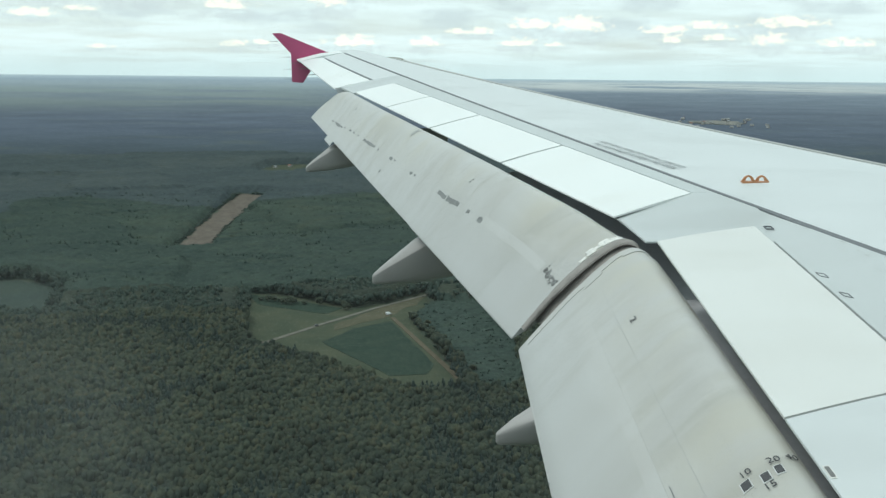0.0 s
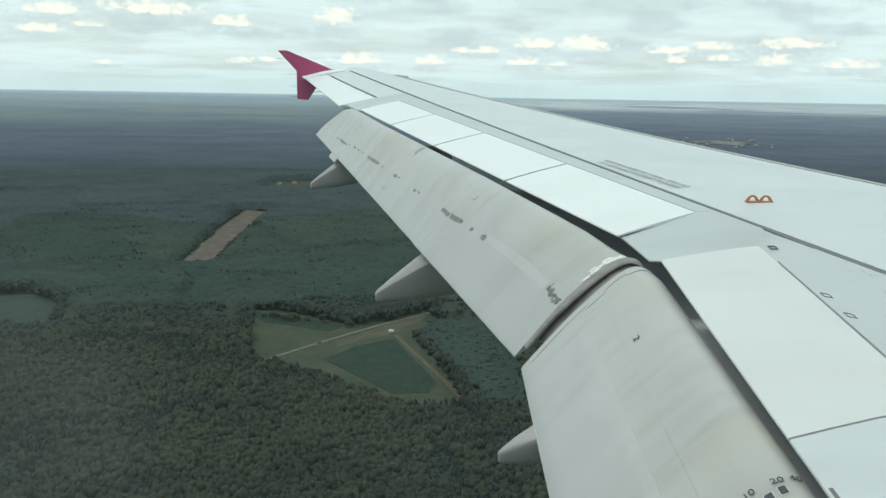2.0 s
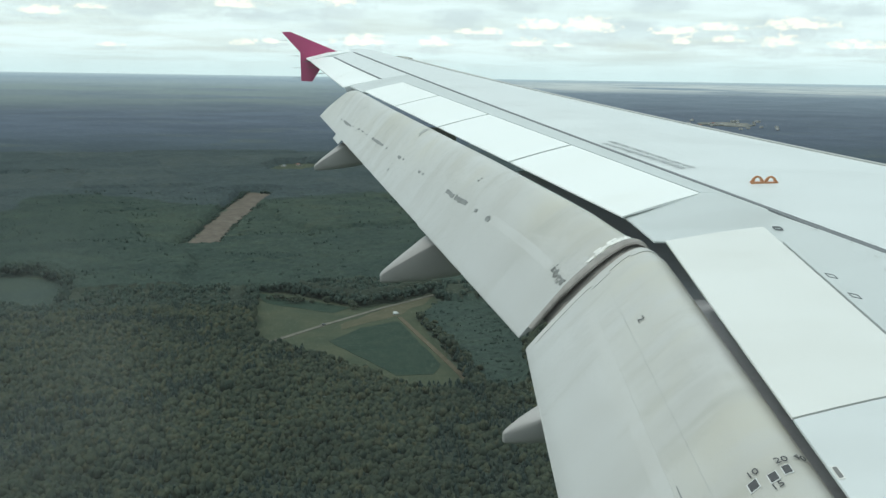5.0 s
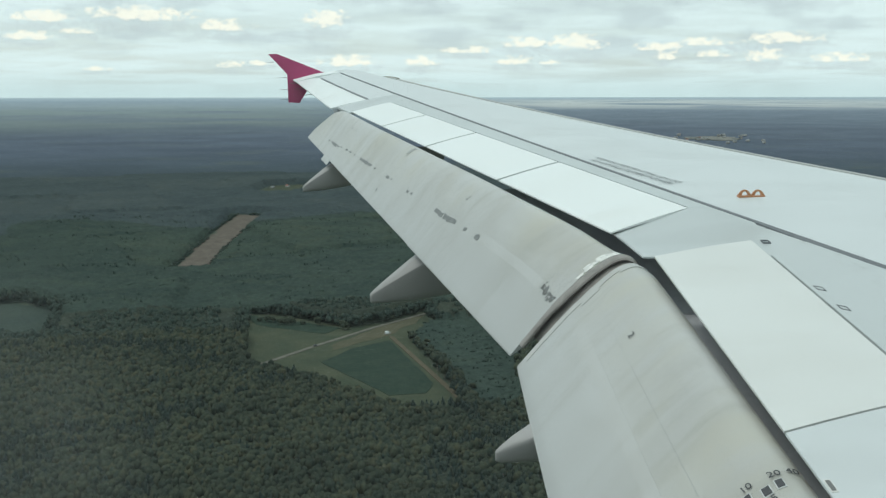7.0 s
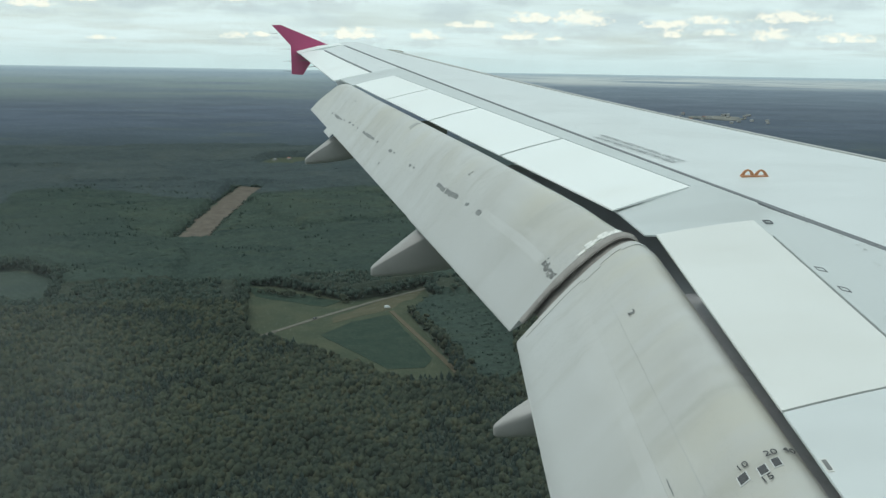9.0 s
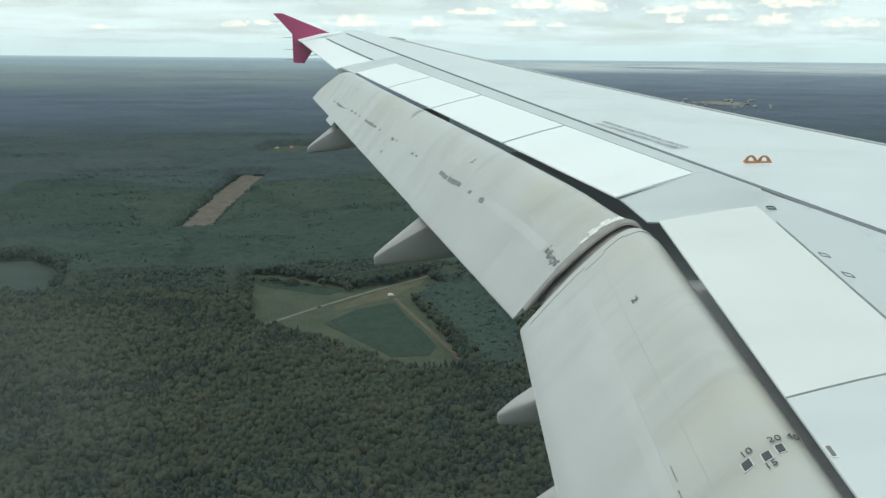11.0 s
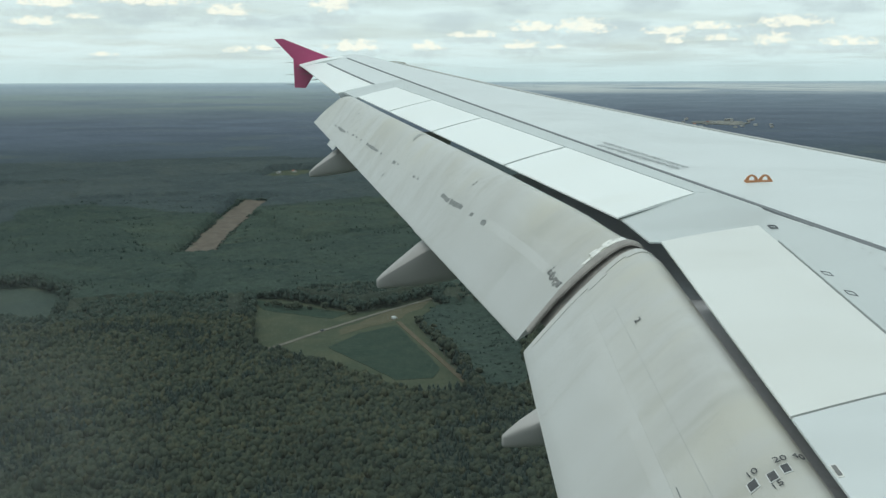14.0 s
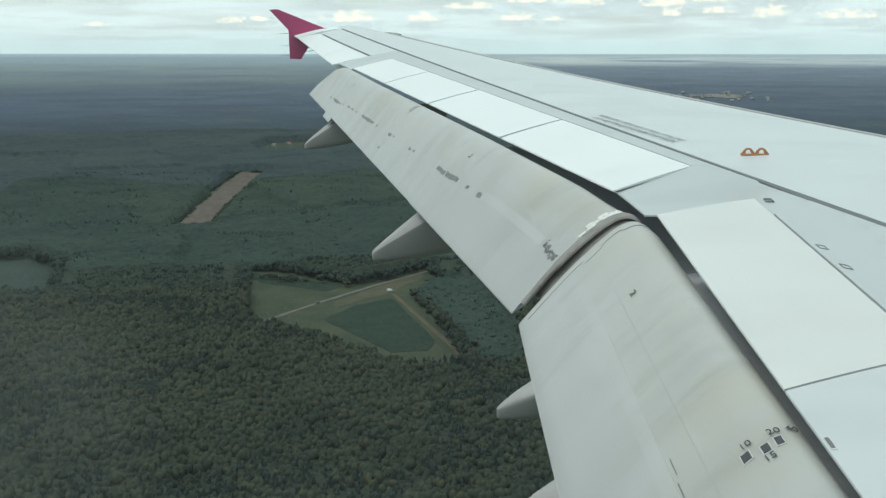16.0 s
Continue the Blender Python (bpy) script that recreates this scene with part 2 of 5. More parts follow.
def at(x, y, up=0.0):
    return x, y, skin_z(x, y) + up


# flap sections: nose, crest, rear upper face to the trailing edge, lower face back to the nose (x, z)
FLAP_IN = [(1.07, -0.93), (1.085, -0.865), (1.065, -0.812), (1.0, -0.800), (0.91, -0.848), (0.80, -0.938), (0.69, -1.045), (0.593, -1.16),
           (0.481, -1.300), (0.476, -1.312), (0.61, -1.225), (0.76, -1.13), (0.93, -1.03), (1.04, -0.985)]
FLAP_OUT = [(-0.965, -0.21), (-0.945, -0.148), (-0.96, -0.102), (-1.01, -0.094), (-1.066, -0.134), (-1.12, -0.215), (-1.17, -0.29), (-1.22, -0.36),
            (-1.295, -0.463), (-1.298, -0.472), (-1.21, -0.41), (-1.12, -0.33), (-1.05, -0.27), (-1.0, -0.24)]
FLAP_ROOT = [(1.13, -0.94), (1.145, -0.865), (1.12, -0.805), (1.055, -0.789), (0.98, -0.825), (0.90, -0.895), (0.81, -0.98), (0.703, -1.08),
             (0.482, -1.325), (0.478, -1.338), (0.62, -1.26), (0.80, -1.13), (0.98, -1.04), (1.08, -0.995)]


def rounded(pts, count=3):
    """The upper face, points 0 to 8, as a smooth curve; the rest as it is."""
    out = []
    for i in range(8):
        a, b, c, d = (np.array(pts[max(0, min(8, i + k))]) for k in (-1, 0, 1, 2))
        for t in np.arange(count) / count:
            out.append(tuple(float(v) for v in 0.5 * (2 * b + (c - a) * t + (2 * a - 5 * b + 4 * c - d) * t * t + (3 * b - a - 3 * c + d) * t ** 3)))
    return out + list(pts[8:])


FLAP_IN, FLAP_OUT, FLAP_ROOT = rounded(FLAP_IN), rounded(FLAP_OUT), rounded(FLAP_ROOT)
TOP_FROM, TOP_TO = 3, 25


def smooth01(t):
    t = min(1.0, max(0.0, t))
    return t * t * (3 - 2 * t)


def flap_section(y, outboard=True):
    if outboard:
        # the upper face swells away from the inner end; the outer end is cut back towards the nose
        swell = smooth01((y - 6.45) / 0.6) * min(1.0, max(0.0, (11.5 - y) / 3.0))
        cut = min(1.0, max(0.0, (y - 12.3) / (FLAP_END - 12.3)))
        ring = []
        for k, (a, b) in enumerate(zip(FLAP_IN, FLAP_OUT)):
            yy = y - cut * float(np.interp(k, (0, 8, 13, 17, 21, 24, 25, 29), (.68, .66, .38, .2, .06, 0, 0, .6)))
            t = (yy - 6.45) / (FLAP_END - 6.45)
            up = swell * float(np.interp(k, (0, 6, 9, 12, 15, 18, 21, 24), (.018, .022, .036, .052, .05, .024, .006, 0)))
            ring.append((lerp(a[0], b[0], t), yy, lerp(a[1], b[1], t) + up))
        return ring
    dz, droop = 0.14 * (y - 6.3), 0.06 * max(0.0, (y - 5.95) / 0.38) ** 2
    skew = -0.075 * min(1.0, max(0.0, (y - 5.9) / 0.45))
    trim = 0.014
    near_te = lambda k: max(0.0, (k - 14) / 10) if k <= 24 else max(0.0, 1 - (k - 25) / 3)
    return [(x + trim * near_te(k), y + skew * min(1.0, k / 24), z + dz - droop * max(0.0, 1 - k / 17)) for k, (x, z) in enumerate(FLAP_ROOT)]


def flap_at(y, s, outboard=True, up=0.0):
    """A place on a flap's upper face: s from 0 at the nose to 1 at the trailing edge."""
    pts = [Vector(p) for p in flap_section(y, outboard)][TOP_FROM:TOP_TO]
    q = s * (len(pts) - 1)
    i = min(int(q), len(pts) - 2)
    p = pts[i].lerp(pts[i + 1], q - i)
    d = pts[i + 1] - pts[i]
    return p + Vector((d.z, 0, -d.x)).normalized() * up * (-1 if -d.x < 0 else 1)


# ------------------------------------------------------------ the wing
wing = new("airliner_wing")
wing.location = (0, 0, ALT)
tagged(wing, "light grey airliner wing with lowered flaps and a magenta tip fence", "aircraft wing")


def panel(name, ring_at, ys, material, label="", thick=0.02):
    """A skin panel: ring_at(y) gives its upper line; it has real thickness."""
    rings = []
    for y in ys:
        top = ring_at(y)
        rings.append(top + [(x, yy, z - thick) for x, yy, z in reversed(top)])
    v, f = loft(rings)
    return mesh_part(name, v, f, material, wing, label)


def build_skins():
    ys = spread(1.2, TIP, 44)
    panel("upper_skin", lambda y: [(x, y, z) for x, z in (fore_skin(y, t) for t in spread(0.0, 0.97, 16))], ys, M_SKIN,
          "pale grey painted upper wing skin", 0.03)
    # the closed box below it
    rings = []
    for y in ys:
        (xs, zs), (xl, zl), k = spar_line(y), le_line(y), chord_size(y)
        rings.append([(xs, y, zs - 0.04), (lerp(xs, xl, 0.5), y, lerp(zs, zl, 0.5) - 0.02), (xl - 0.12 * k, y, zl - 0.05 * k), (xl - 0.1 * k, y, zl - 0.16 * k),
                      (lerp(xs, xl, 0.6), y, lerp(zs, zl, 0.6) - 0.34 * k), (xs, y, zs - 0.36 * k)])
    v, f = loft(rings)
    mesh_part("wing_box", v, f, M_DARK, wing, "dark primed spar wall inside the flap cove")
    seal = [[(x - 0.014, y, z + (0.004 if y > 6.45 else -0.0035)), (x + 0.014, y, z + 0.004), (x + 0.014, y, z - 0.01), (x - 0.014, y, z - 0.01)]
            for y in spread(1.2, 16.5, 50) for x, z in [spar_line(y)]]
    v, f = loft(seal)
    mesh_part("sealant_line", v, f, M_SEAL, wing, "dark grey sealant along the rear spar joint", False)

    def aft(y, front=spar_line):
        (xt, zt), (xh, zh), (xs, zs) = te_line(y), hinge_line(y), front(y)
        return [(xt, y, zt), (lerp(xt, xh, .33), y, lerp(zt, zh, .33) + .004), (lerp(xt, xh, .67), y, lerp(zt, zh, .67) + .004),
                (xh, y, zh), (xs, y, zs)]
    for y0, y1, where in ((1.2, KINK - 0.1, "inboard spoiler"), (6.885, FLAP_END - 0.02, "outboard spoilers")):
        panel("aft_panel", lambda y: aft(y)[3:], spread(y0, y1, 24), M_PANEL, "grey fixed panel ahead of the " + where)
        first, last = (6.89, 12.78) if y0 > 3 else (y0, y1)
        panel("spoiler_bay", lambda y: [aft(y)[1][:2] + (aft(y)[1][2] - .04,)] + [(x, yy, z - .035) for x, yy, z in aft(y)[2:4]], spread(first, last, 24), M_DARK, "dark bay under the " + where, 0.01)
    panel("shroud_panel", lambda y: aft(y)[:4], spread(12.79, FLAP_END - 0.02, 4), M_PANEL, "grey fixed panel beside the spoilers")
    # added cover below the flap cove that keeps light out of the slot
    for y0, y1 in ((1.2, KINK + 0.1), (KINK + 0.11, FLAP_END - 0.02)):
        rings = []
        for y in spread(y0, y1, 20):
            (xs, zs), k = spar_line(y), chord_size(y)
            xn, _, zn = flap_section(y, y0 > 3)[0] if y > 6.45 else flap_section(min(y, 6.3), False)[0]
            reach = 0.98 if y < 9.0 else 0.2
            xe, ze = lerp(xs, xn, reach), lerp(zs - 0.35 * k, zn - 0.1, reach)
            rings.append([(xs, y, zs - 0.33 * k), (xe, y, ze + 0.01), (xe, y, ze - 0.01), (xs, y, zs - 0.37 * k)])
        v, f = loft(rings)
        mesh_part("slot_light_stop", v, f, M_DARK, wing, "grey cover added below the flap slot to keep it dark")
    # panel between the two flaps: its rear corner hangs down a little, its inner side runs askew
    rows, join = [], (te_line(6.72)[0] + 0.03, te_line(6.72)[1] + 0.008)
    for i in range(9):
        ya, yf = lerp(6.355, 6.88, i / 8), lerp(6.105, 6.88, i / 8)
        t = (ya - 6.355) / (6.72 - 6.355)
        xt, zt = (lerp(1.122, join[0], t), lerp(-0.787, join[1], t)) if t < 1 else (te_line(ya)[0] + 0.03, te_line(ya)[1] + 0.009)
        (xh, zh), (xs, zs) = hinge_line(yf, yf < 6.45), spar_line(yf)
        zh -= 0.012 if yf < 6.45 else 0.0
        rows.append([(xt, ya, zt), (lerp(xt, xh, .5), lerp(ya, yf, .5), lerp(zt, zh, .5)), (xh, yf, zh), (xs, yf, zs)])
    v, f = loft([r + [(x, y, z - 0.008) for x, y, z in reversed(r)] for r in rows])
    mesh_part("kink_panel", v, f, M_PANEL, wing, "grey fixed panel between the flaps")
    panel("aileron_panel", lambda y: [(*aileron_hinge(y), )[0:1] + (y, aileron_hinge(y)[1]), (spar_line(y)[0], y, spar_line(y)[1])],
          spread(FLAP_END, AIL_END + 0.1, 8), M_SKIN, "pale grey panel ahead of the aileron")
    # aileron, a closed wedge
    rings = []
    for y in spread(FLAP_END + 0.01, AIL_END, 8):
        (xh, zh), (xt, zt) = aileron_hinge(y), aileron_te(y)
        rings.append([(xh - 0.012, y, zh - 0.004), (lerp(xh, xt, .5), y, lerp(zh, zt, .5) + 0.012), (xt, y, zt), (xt, y, zt - 0.012),
                      (lerp(xh, xt, .5), y, lerp(zh, zt, .5) - 0.07), (xh - 0.012, y, zh - 0.14)])
    v, f = loft(rings)
    mesh_part("aileron", v, f, M_SPOILER, wing, "white painted aileron")
    seal = [[(x - 0.02, y, z + 0.003), (x + 0.02, y, z + 0.003), (x + 0.02, y, z - 0.01), (x - 0.02, y, z - 0.01)]
            for y in spread(FLAP_END + 0.1, 16.45, 9) for x, z in [aileron_hinge(y)]]
    mesh_part("hinge_gap", *loft(seal), M_SEAL, wing, "dark gap along the aileron hinge", False)
    # wing tip fairing
    rings = []
    for i, y in enumerate(spread(AIL_END + 0.02, TIP, 5)):
        t = i / 4
        (xa, za), (xs, zs), (xl, zl) = aileron_te(y), spar_line(y), le_line(y)
        xa, za = lerp(xa, -1.88, t), lerp(za, 0.27, t)
        rings.append([(xa, y, za), (lerp(xa, xs, .5), y, lerp(za, zs, .5) + .02), (xs, y, zs + 0.002), (xs, y, zs - 0.1), (lerp(xa, xs, .5), y, lerp(za, zs, .5) - .07), (xa, y, za - .015)])
    v, f = loft(rings)
    mesh_part("tip_fairing", v, f, M_SPOILER, wing, "white wing tip fairing")


def build_slats():
    for i, (y0, y1) in enumerate(((2.6, 5.2), (5.5, 8.15), (8.17, 10.9), (10.92, 13.65), (13.67, 16.2))):
        rings = []
        for y in spread(y0, y1, 9):
            (xl, zl), k = le_line(y), chord_size(y)
            back = fore_skin(y, 1 - 0.2 * k / (xl - spar_line(y)[0]))
            shape = [(back[0] - xl, back[1] - zl + 0.010), (-0.10 * k, 0.028 * k), (-0.03 * k, 0.012 * k), (0.03 * k, -0.02 * k), (0.075 * k, -0.07 * k), (0.09 * k, -0.13 * k),
                     (0.06 * k, -0.2 * k), (-0.02 * k, -0.23 * k), (-0.05 * k, -0.2 * k), (-0.02 * k, -0.1 * k), (-0.1 * k, -0.01 * k)]
            rings.append([(xl + dx, y, zl + dz) for dx, dz in shape])
        v, f = loft(rings)
        slat = mesh_part("slat", v, f, M_SLAT, wing, "extended pale metal leading edge slat")
        # the slat gap's shadow as a thin grey strip
        seam = [[(x - .02, y, z + .004), (x + .012, y, z + .006), (x + .012, y, z - .006), (x - .02, y, z - .006)] for y, (x, z) in ((r[0][1], (r[0][0], r[0][2])) for r in rings)]
        mesh_part("slat_shadow_strip", *loft(seam), M_FAINT, slat, "grey shadow gap behind the slat", False)


def spoiler_top(y, t, inboard):
    (xt, zt), (xh, zh) = te_line(min(y, KINK - 0.01) if inboard else y), hinge_line(y, inboard)
    if inboard:
        zt += 0.156 * max(0.0, y - KINK + 0.01)
    return lerp(xt + 0.003, xh, t), y, lerp(zt + 0.022, zh + 0.003, t) + 0.004 * math.sin(math.pi * t)


def build_spoilers():
    edges = [(6.715, 8.34), (8.345, 9.97), (9.975, 11.37), (11.375, 12.70)]
    spans = [(a, b, True) for a, b in edges] + [(4.398, 6.132, False), (1.9, 4.398, False)]
    for a, b, outboard in spans:
        rings = []
        half_gap = 0.014 if outboard else 0.006
        for y in spread(a + half_gap, b - half_gap, 12):
            s = 0.14 if outboard else lerp(0.15, 0.22, min(1.0, max(0.0, (y - 4.4) / 1.7)))
            row = []
            for t in (0.0, 0.25, 0.5, 0.75, 0.97):
                yy = y + s * t
                row.append(spoiler_top(yy, t, not outboard))
            rings.append(row + [(x, yy, z - lerp(0.008, 0.02, i / 4)) for i, (x, yy, z) in reversed(list(enumerate(row)))])
        v, f = loft(rings)
        mesh_part("spoiler", v, f, M_SPOILER if outboard else M_SPOILER_WORN if a > 4.3 else M_SKIN, wing, "white painted spoiler panel, shut" if a > 4.3 else "pale grey fixed panel beside the spoiler")


def build_flaps():
    made = []
    for outboard, ys, label in ((True, spread(6.45, FLAP_END, 30), "lowered grey outboard flap with rubbed marks"),
                                (False, spread(1.9, 6.355, 18), "lowered grey inboard flap with soot stains")):
        rings = [flap_section(y, outboard) for y in ys]
        v, f = loft(rings)
        made.append(mesh_part("flap", v, f, M_FLAP, wing, label))
    # seal between the two flaps, drawn in towards the trailing edge
    fall = lambda i: 0.3 * max(0.0, (i - 15) / 9) if i <= 24 else 0.3 * max(0.0, 1 - (i - 25) / 3)
    rings = []
    for y, dy, k, drop in ((6.352, 0.0, 0.985, 0.003), (6.352, 0.012, 0.972, 0.006), (6.352, 0.022, 0.985, 0.003), (6.455, 0.0, 0.985, 0.002)):
        ring = flap_section(y, False) if y < 6.4 else flap_section(y, True)
        cx, cz = sum(p[0] for p in ring) / len(ring), sum(p[2] for p in ring) / len(ring)
        rings.append([(cx + (p[0] - cx) * (k - fall(i)), p[1] + dy, cz + (p[2] - cz) * (k - fall(i)) - drop) for i, p in enumerate(ring)])
    mesh_part("end_seal", *loft(rings), M_RUB, made[0], "brownish worn seal between the flaps")
    return made


def build_fence():
    outline = [(-2.262, .654), (-1.975, .352), (-1.96, -.075), (-1.80, -.082), (-1.69, .09), (-1.2, .23), (-0.72, .30), (-0.85, .36), (-1.433, .385), (-2.133, .658)]
    rings = []
    for y, shrink in ((TIP - 0.005, 0.0), (TIP + 0.015, 0.01), (TIP + 0.045, 0.01), (TIP + 0.06, 0.0)):
        rings.append([(x + (0.012 if shrink == 0 else 0) * (0.5 if x < -1.5 else -1), y + 0.10 * (z - 0.3), z) for x, z in outline])
    v, f = loft(rings)
    fence = mesh_part("tip_fence", v, f, M_MAGENTA, wing, "magenta arrow-shaped wing tip fence", False)
    return fence


# outboard place, tail x and z, size, width, steepness of the top, roundness
FAIRINGS = [(5.63, 0.335, -1.532, 0.80, 0.66, 0.96, 0.9), (8.63, -0.347, -1.435, 1.0, 1.0, 1.04, 0.16), (12.2, -1.227, -0.962, 0.80, 0.85, 1.05, 0.14), (4.84, 0.335, -1.640, 0.80, 0.66, 0.96, 0.9)]


def under_flap(x, y, z):
    """Keeps the fairing's head below the flap's upper face."""
    top = sorted((p[0], p[2]) for p in flap_section(y, y > 6.4)[TOP_FROM:TOP_TO])
    if x <= top[0][0]:
        return (x, y, min(z, top[0][1] - 0.004)) if x > top[0][0] - 0.055 else (x, y, z)
    limit = float(np.interp(x, [p[0] for p in top], [p[1] for p in top])) - 0.02
    return x, y, min(z, limit)


def build_fairings():
    """Canoe fairings over the flap tracks: a wedge with a flat top that widens forward, upright sides and a blunt tail."""
    # distance from the tail, top, bottom, half width
    sections = [(0.0, 0.012, -0.035, 0.012), (0.010, 0.026, -0.046, 0.026), (0.03, 0.045, -0.048, 0.04), (0.10, 0.104, -0.044, 0.072), (0.20, 0.182, -0.036, 0.112),
                (0.30, 0.260, -0.026, 0.146), (0.42, 0.345, -0.008, 0.168), (0.54, 0.42, 0.012, 0.18), (0.9, 0.50, 0.10, 0.18), (1.3, 0.52, 0.24, 0.15), (1.9, 0.52, 0.38, 0.07)]
    for y0, x0, z0, k, w, rise, round_off in FAIRINGS:
        rings = []
        for dx, top, low, a in sections:
            top, a = top * rise, a * w
            h = top - low
            # upright sides below rounded or chamfered upper corners
            half = [(0.0, top + 0.004)]
            if round_off > 0.5:
                r = min(a * round_off, h * 0.36)
                half += [(a - r + r * math.sin(q), top - r + r * math.cos(q)) for q in spread(0.0, math.pi * 0.58, 5)]
            else:
                # a broad chamfer that widens forward
                c, d = a * 0.5, min(h * 0.35, 0.012 + 0.15 * dx)
                half += [(a - c, top), (lerp(a - c, a, .5), top - d * .45), (a * .97, top - d * .92), (a, top - d), (a * 1.01, top - d - 0.01)]
            half += [(a * .93, lerp(top, low, 0.55)), (a * .80, lerp(top, low, 0.78)), (a * .66, lerp(top, low, 0.92)), (a * .42, low + h * 0.015), (0.0, low)]
            ring = half + [(-yy, zz) for yy, zz in reversed(half[1:-1])]
            rings.append([under_flap(x0 + k * dx, y0 + yy, z0 + k * zz) for yy, zz in ring])
        v, f = loft(rings)
        mesh_part("flap_track_fairing", v, f, M_FAIRING, wing, "grey canoe-shaped flap track fairing", True, 50)


def build_fuselage():
    """A length of the unseen cabin tube round the eye, with the one window that is looked through; added to keep side
    light off the wing.
    """
    cy, cz, length = -0.224, -0.35, 8.0
    angles = sorted([5.2, 15.3] + [a for a in range(-170, 190, 10) if a != 10])
    xs = [-length, -5, -3, -1.5, -0.6, -0.14, 0.14, 0.6, 1.5, 3, 5, length]
    n, verts, faces = len(xs), [], []
    for r in (1.975, 1.875):
        for a in angles:
            verts += [(x, cy + r * math.cos(radians(a)), cz + r * math.sin(radians(a))) for x in xs]
    count, half = len(angles), len(angles) * n
    v = lambda i, j, shell: shell * half + (i % count) * n + j
    for i in range(count):
        for j in range(n - 1):
            if angles[i] == 5.2 and xs[j] == -0.14:
                ring = [(i, j), (i, j + 1), (i + 1, j + 1), (i + 1, j)]
                faces += [(v(*p, 0), v(*q, 0), v(*q, 1), v(*p, 1)) for p, q in zip(ring, ring[1:] + ring[:1])]
                continue
            for shell in (0, 1):
                faces.append((v(i, j, shell), v(i, j + 1, shell), v(i + 1, j + 1, shell), v(i + 1, j, shell)))
    for j in (0, n - 1):
        faces.append(tuple(v(i, j, 0) for i in range(count)))
        faces.append(tuple(v(i, j, 1) for i in range(count)))
    ob = mesh_part("fuselage_wall", verts, faces, M_FUSELAGE)
    ob.location = (0, 0, ALT)
    tagged(ob, "unseen grey cabin tube with one window opening, added to shade the wing", "fuselage", kind="structure")
    # the acrylic pane, faintly scratched and dusty; its film adds haze that lifts dark tones
    m = bpy.data.materials.new("dusty_veiled_acrylic")
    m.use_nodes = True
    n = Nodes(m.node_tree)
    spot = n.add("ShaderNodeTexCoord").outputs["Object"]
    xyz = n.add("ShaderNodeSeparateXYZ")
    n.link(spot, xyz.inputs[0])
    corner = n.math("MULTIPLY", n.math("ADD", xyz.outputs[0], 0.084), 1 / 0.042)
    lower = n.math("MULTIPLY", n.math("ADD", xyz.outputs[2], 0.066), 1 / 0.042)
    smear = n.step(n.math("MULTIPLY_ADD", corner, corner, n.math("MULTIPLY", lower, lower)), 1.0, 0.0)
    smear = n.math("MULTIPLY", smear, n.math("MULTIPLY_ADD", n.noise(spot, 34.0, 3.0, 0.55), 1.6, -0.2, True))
    dust = n.math("MULTIPLY_ADD", n.noise(spot, 9.0, 2.0, 0.5), 0.004, n.math("MULTIPLY_ADD", smear, 0.034, PANE_DUST_VEIL))
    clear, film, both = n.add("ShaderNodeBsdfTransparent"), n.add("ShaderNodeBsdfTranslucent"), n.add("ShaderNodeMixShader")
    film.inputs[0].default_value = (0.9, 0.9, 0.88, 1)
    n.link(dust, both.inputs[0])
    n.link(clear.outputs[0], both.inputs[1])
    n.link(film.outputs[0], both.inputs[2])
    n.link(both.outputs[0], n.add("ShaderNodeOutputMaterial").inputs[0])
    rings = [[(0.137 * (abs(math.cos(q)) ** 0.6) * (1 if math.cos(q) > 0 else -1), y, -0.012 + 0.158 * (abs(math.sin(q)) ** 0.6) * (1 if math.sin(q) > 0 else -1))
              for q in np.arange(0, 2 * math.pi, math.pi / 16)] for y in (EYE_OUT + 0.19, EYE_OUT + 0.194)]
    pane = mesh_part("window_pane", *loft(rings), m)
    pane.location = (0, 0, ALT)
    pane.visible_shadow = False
    tagged(pane, "clear acrylic cabin window pane with faint dust and an added haze veil", "window", kind="structure")


build_skins()
build_slats()
build_spoilers()
flap_outboard, flap_inboard = build_flaps()
build_fence()
build_fairings()
build_fuselage()

# ------------------------------------------------------------ small things on the wing
def flap_patch(name, y0, y1, s0, s1, material, parent, label="", up=0.004, outboard=True, rows=5, cols=6, ragged=0.0):
    """A thin plate or coat of paint that follows a flap's upper face."""
    rings = []
    for y in spread(y0, y1, cols):
        a = s0 + random.uniform(-1, 1) * ragged
        b = s1 + random.uniform(-1, 1) * ragged
        ss = spread(a, b, rows)
        rings.append([tuple(flap_at(y, s, outboard, up)) for s in ss] + [tuple(flap_at(y, s, outboard, -0.004)) for s in reversed(ss)])
    v, f = loft(rings)
    return mesh_part(name, v, f, material, parent, label)


def flap_frame(y, s, outboard):
    """Place, way to the nose, way outboard and normal on a flap."""
    p, q = flap_at(y, s, outboard, 0.005), flap_at(y, s - 0.03, outboard, 0.005)
    o = flap_at(y + 0.05, s, outboard, 0.005)
    ex, ey = (q - p).normalized(), (o - p).normalized()
    return p, ex, ey


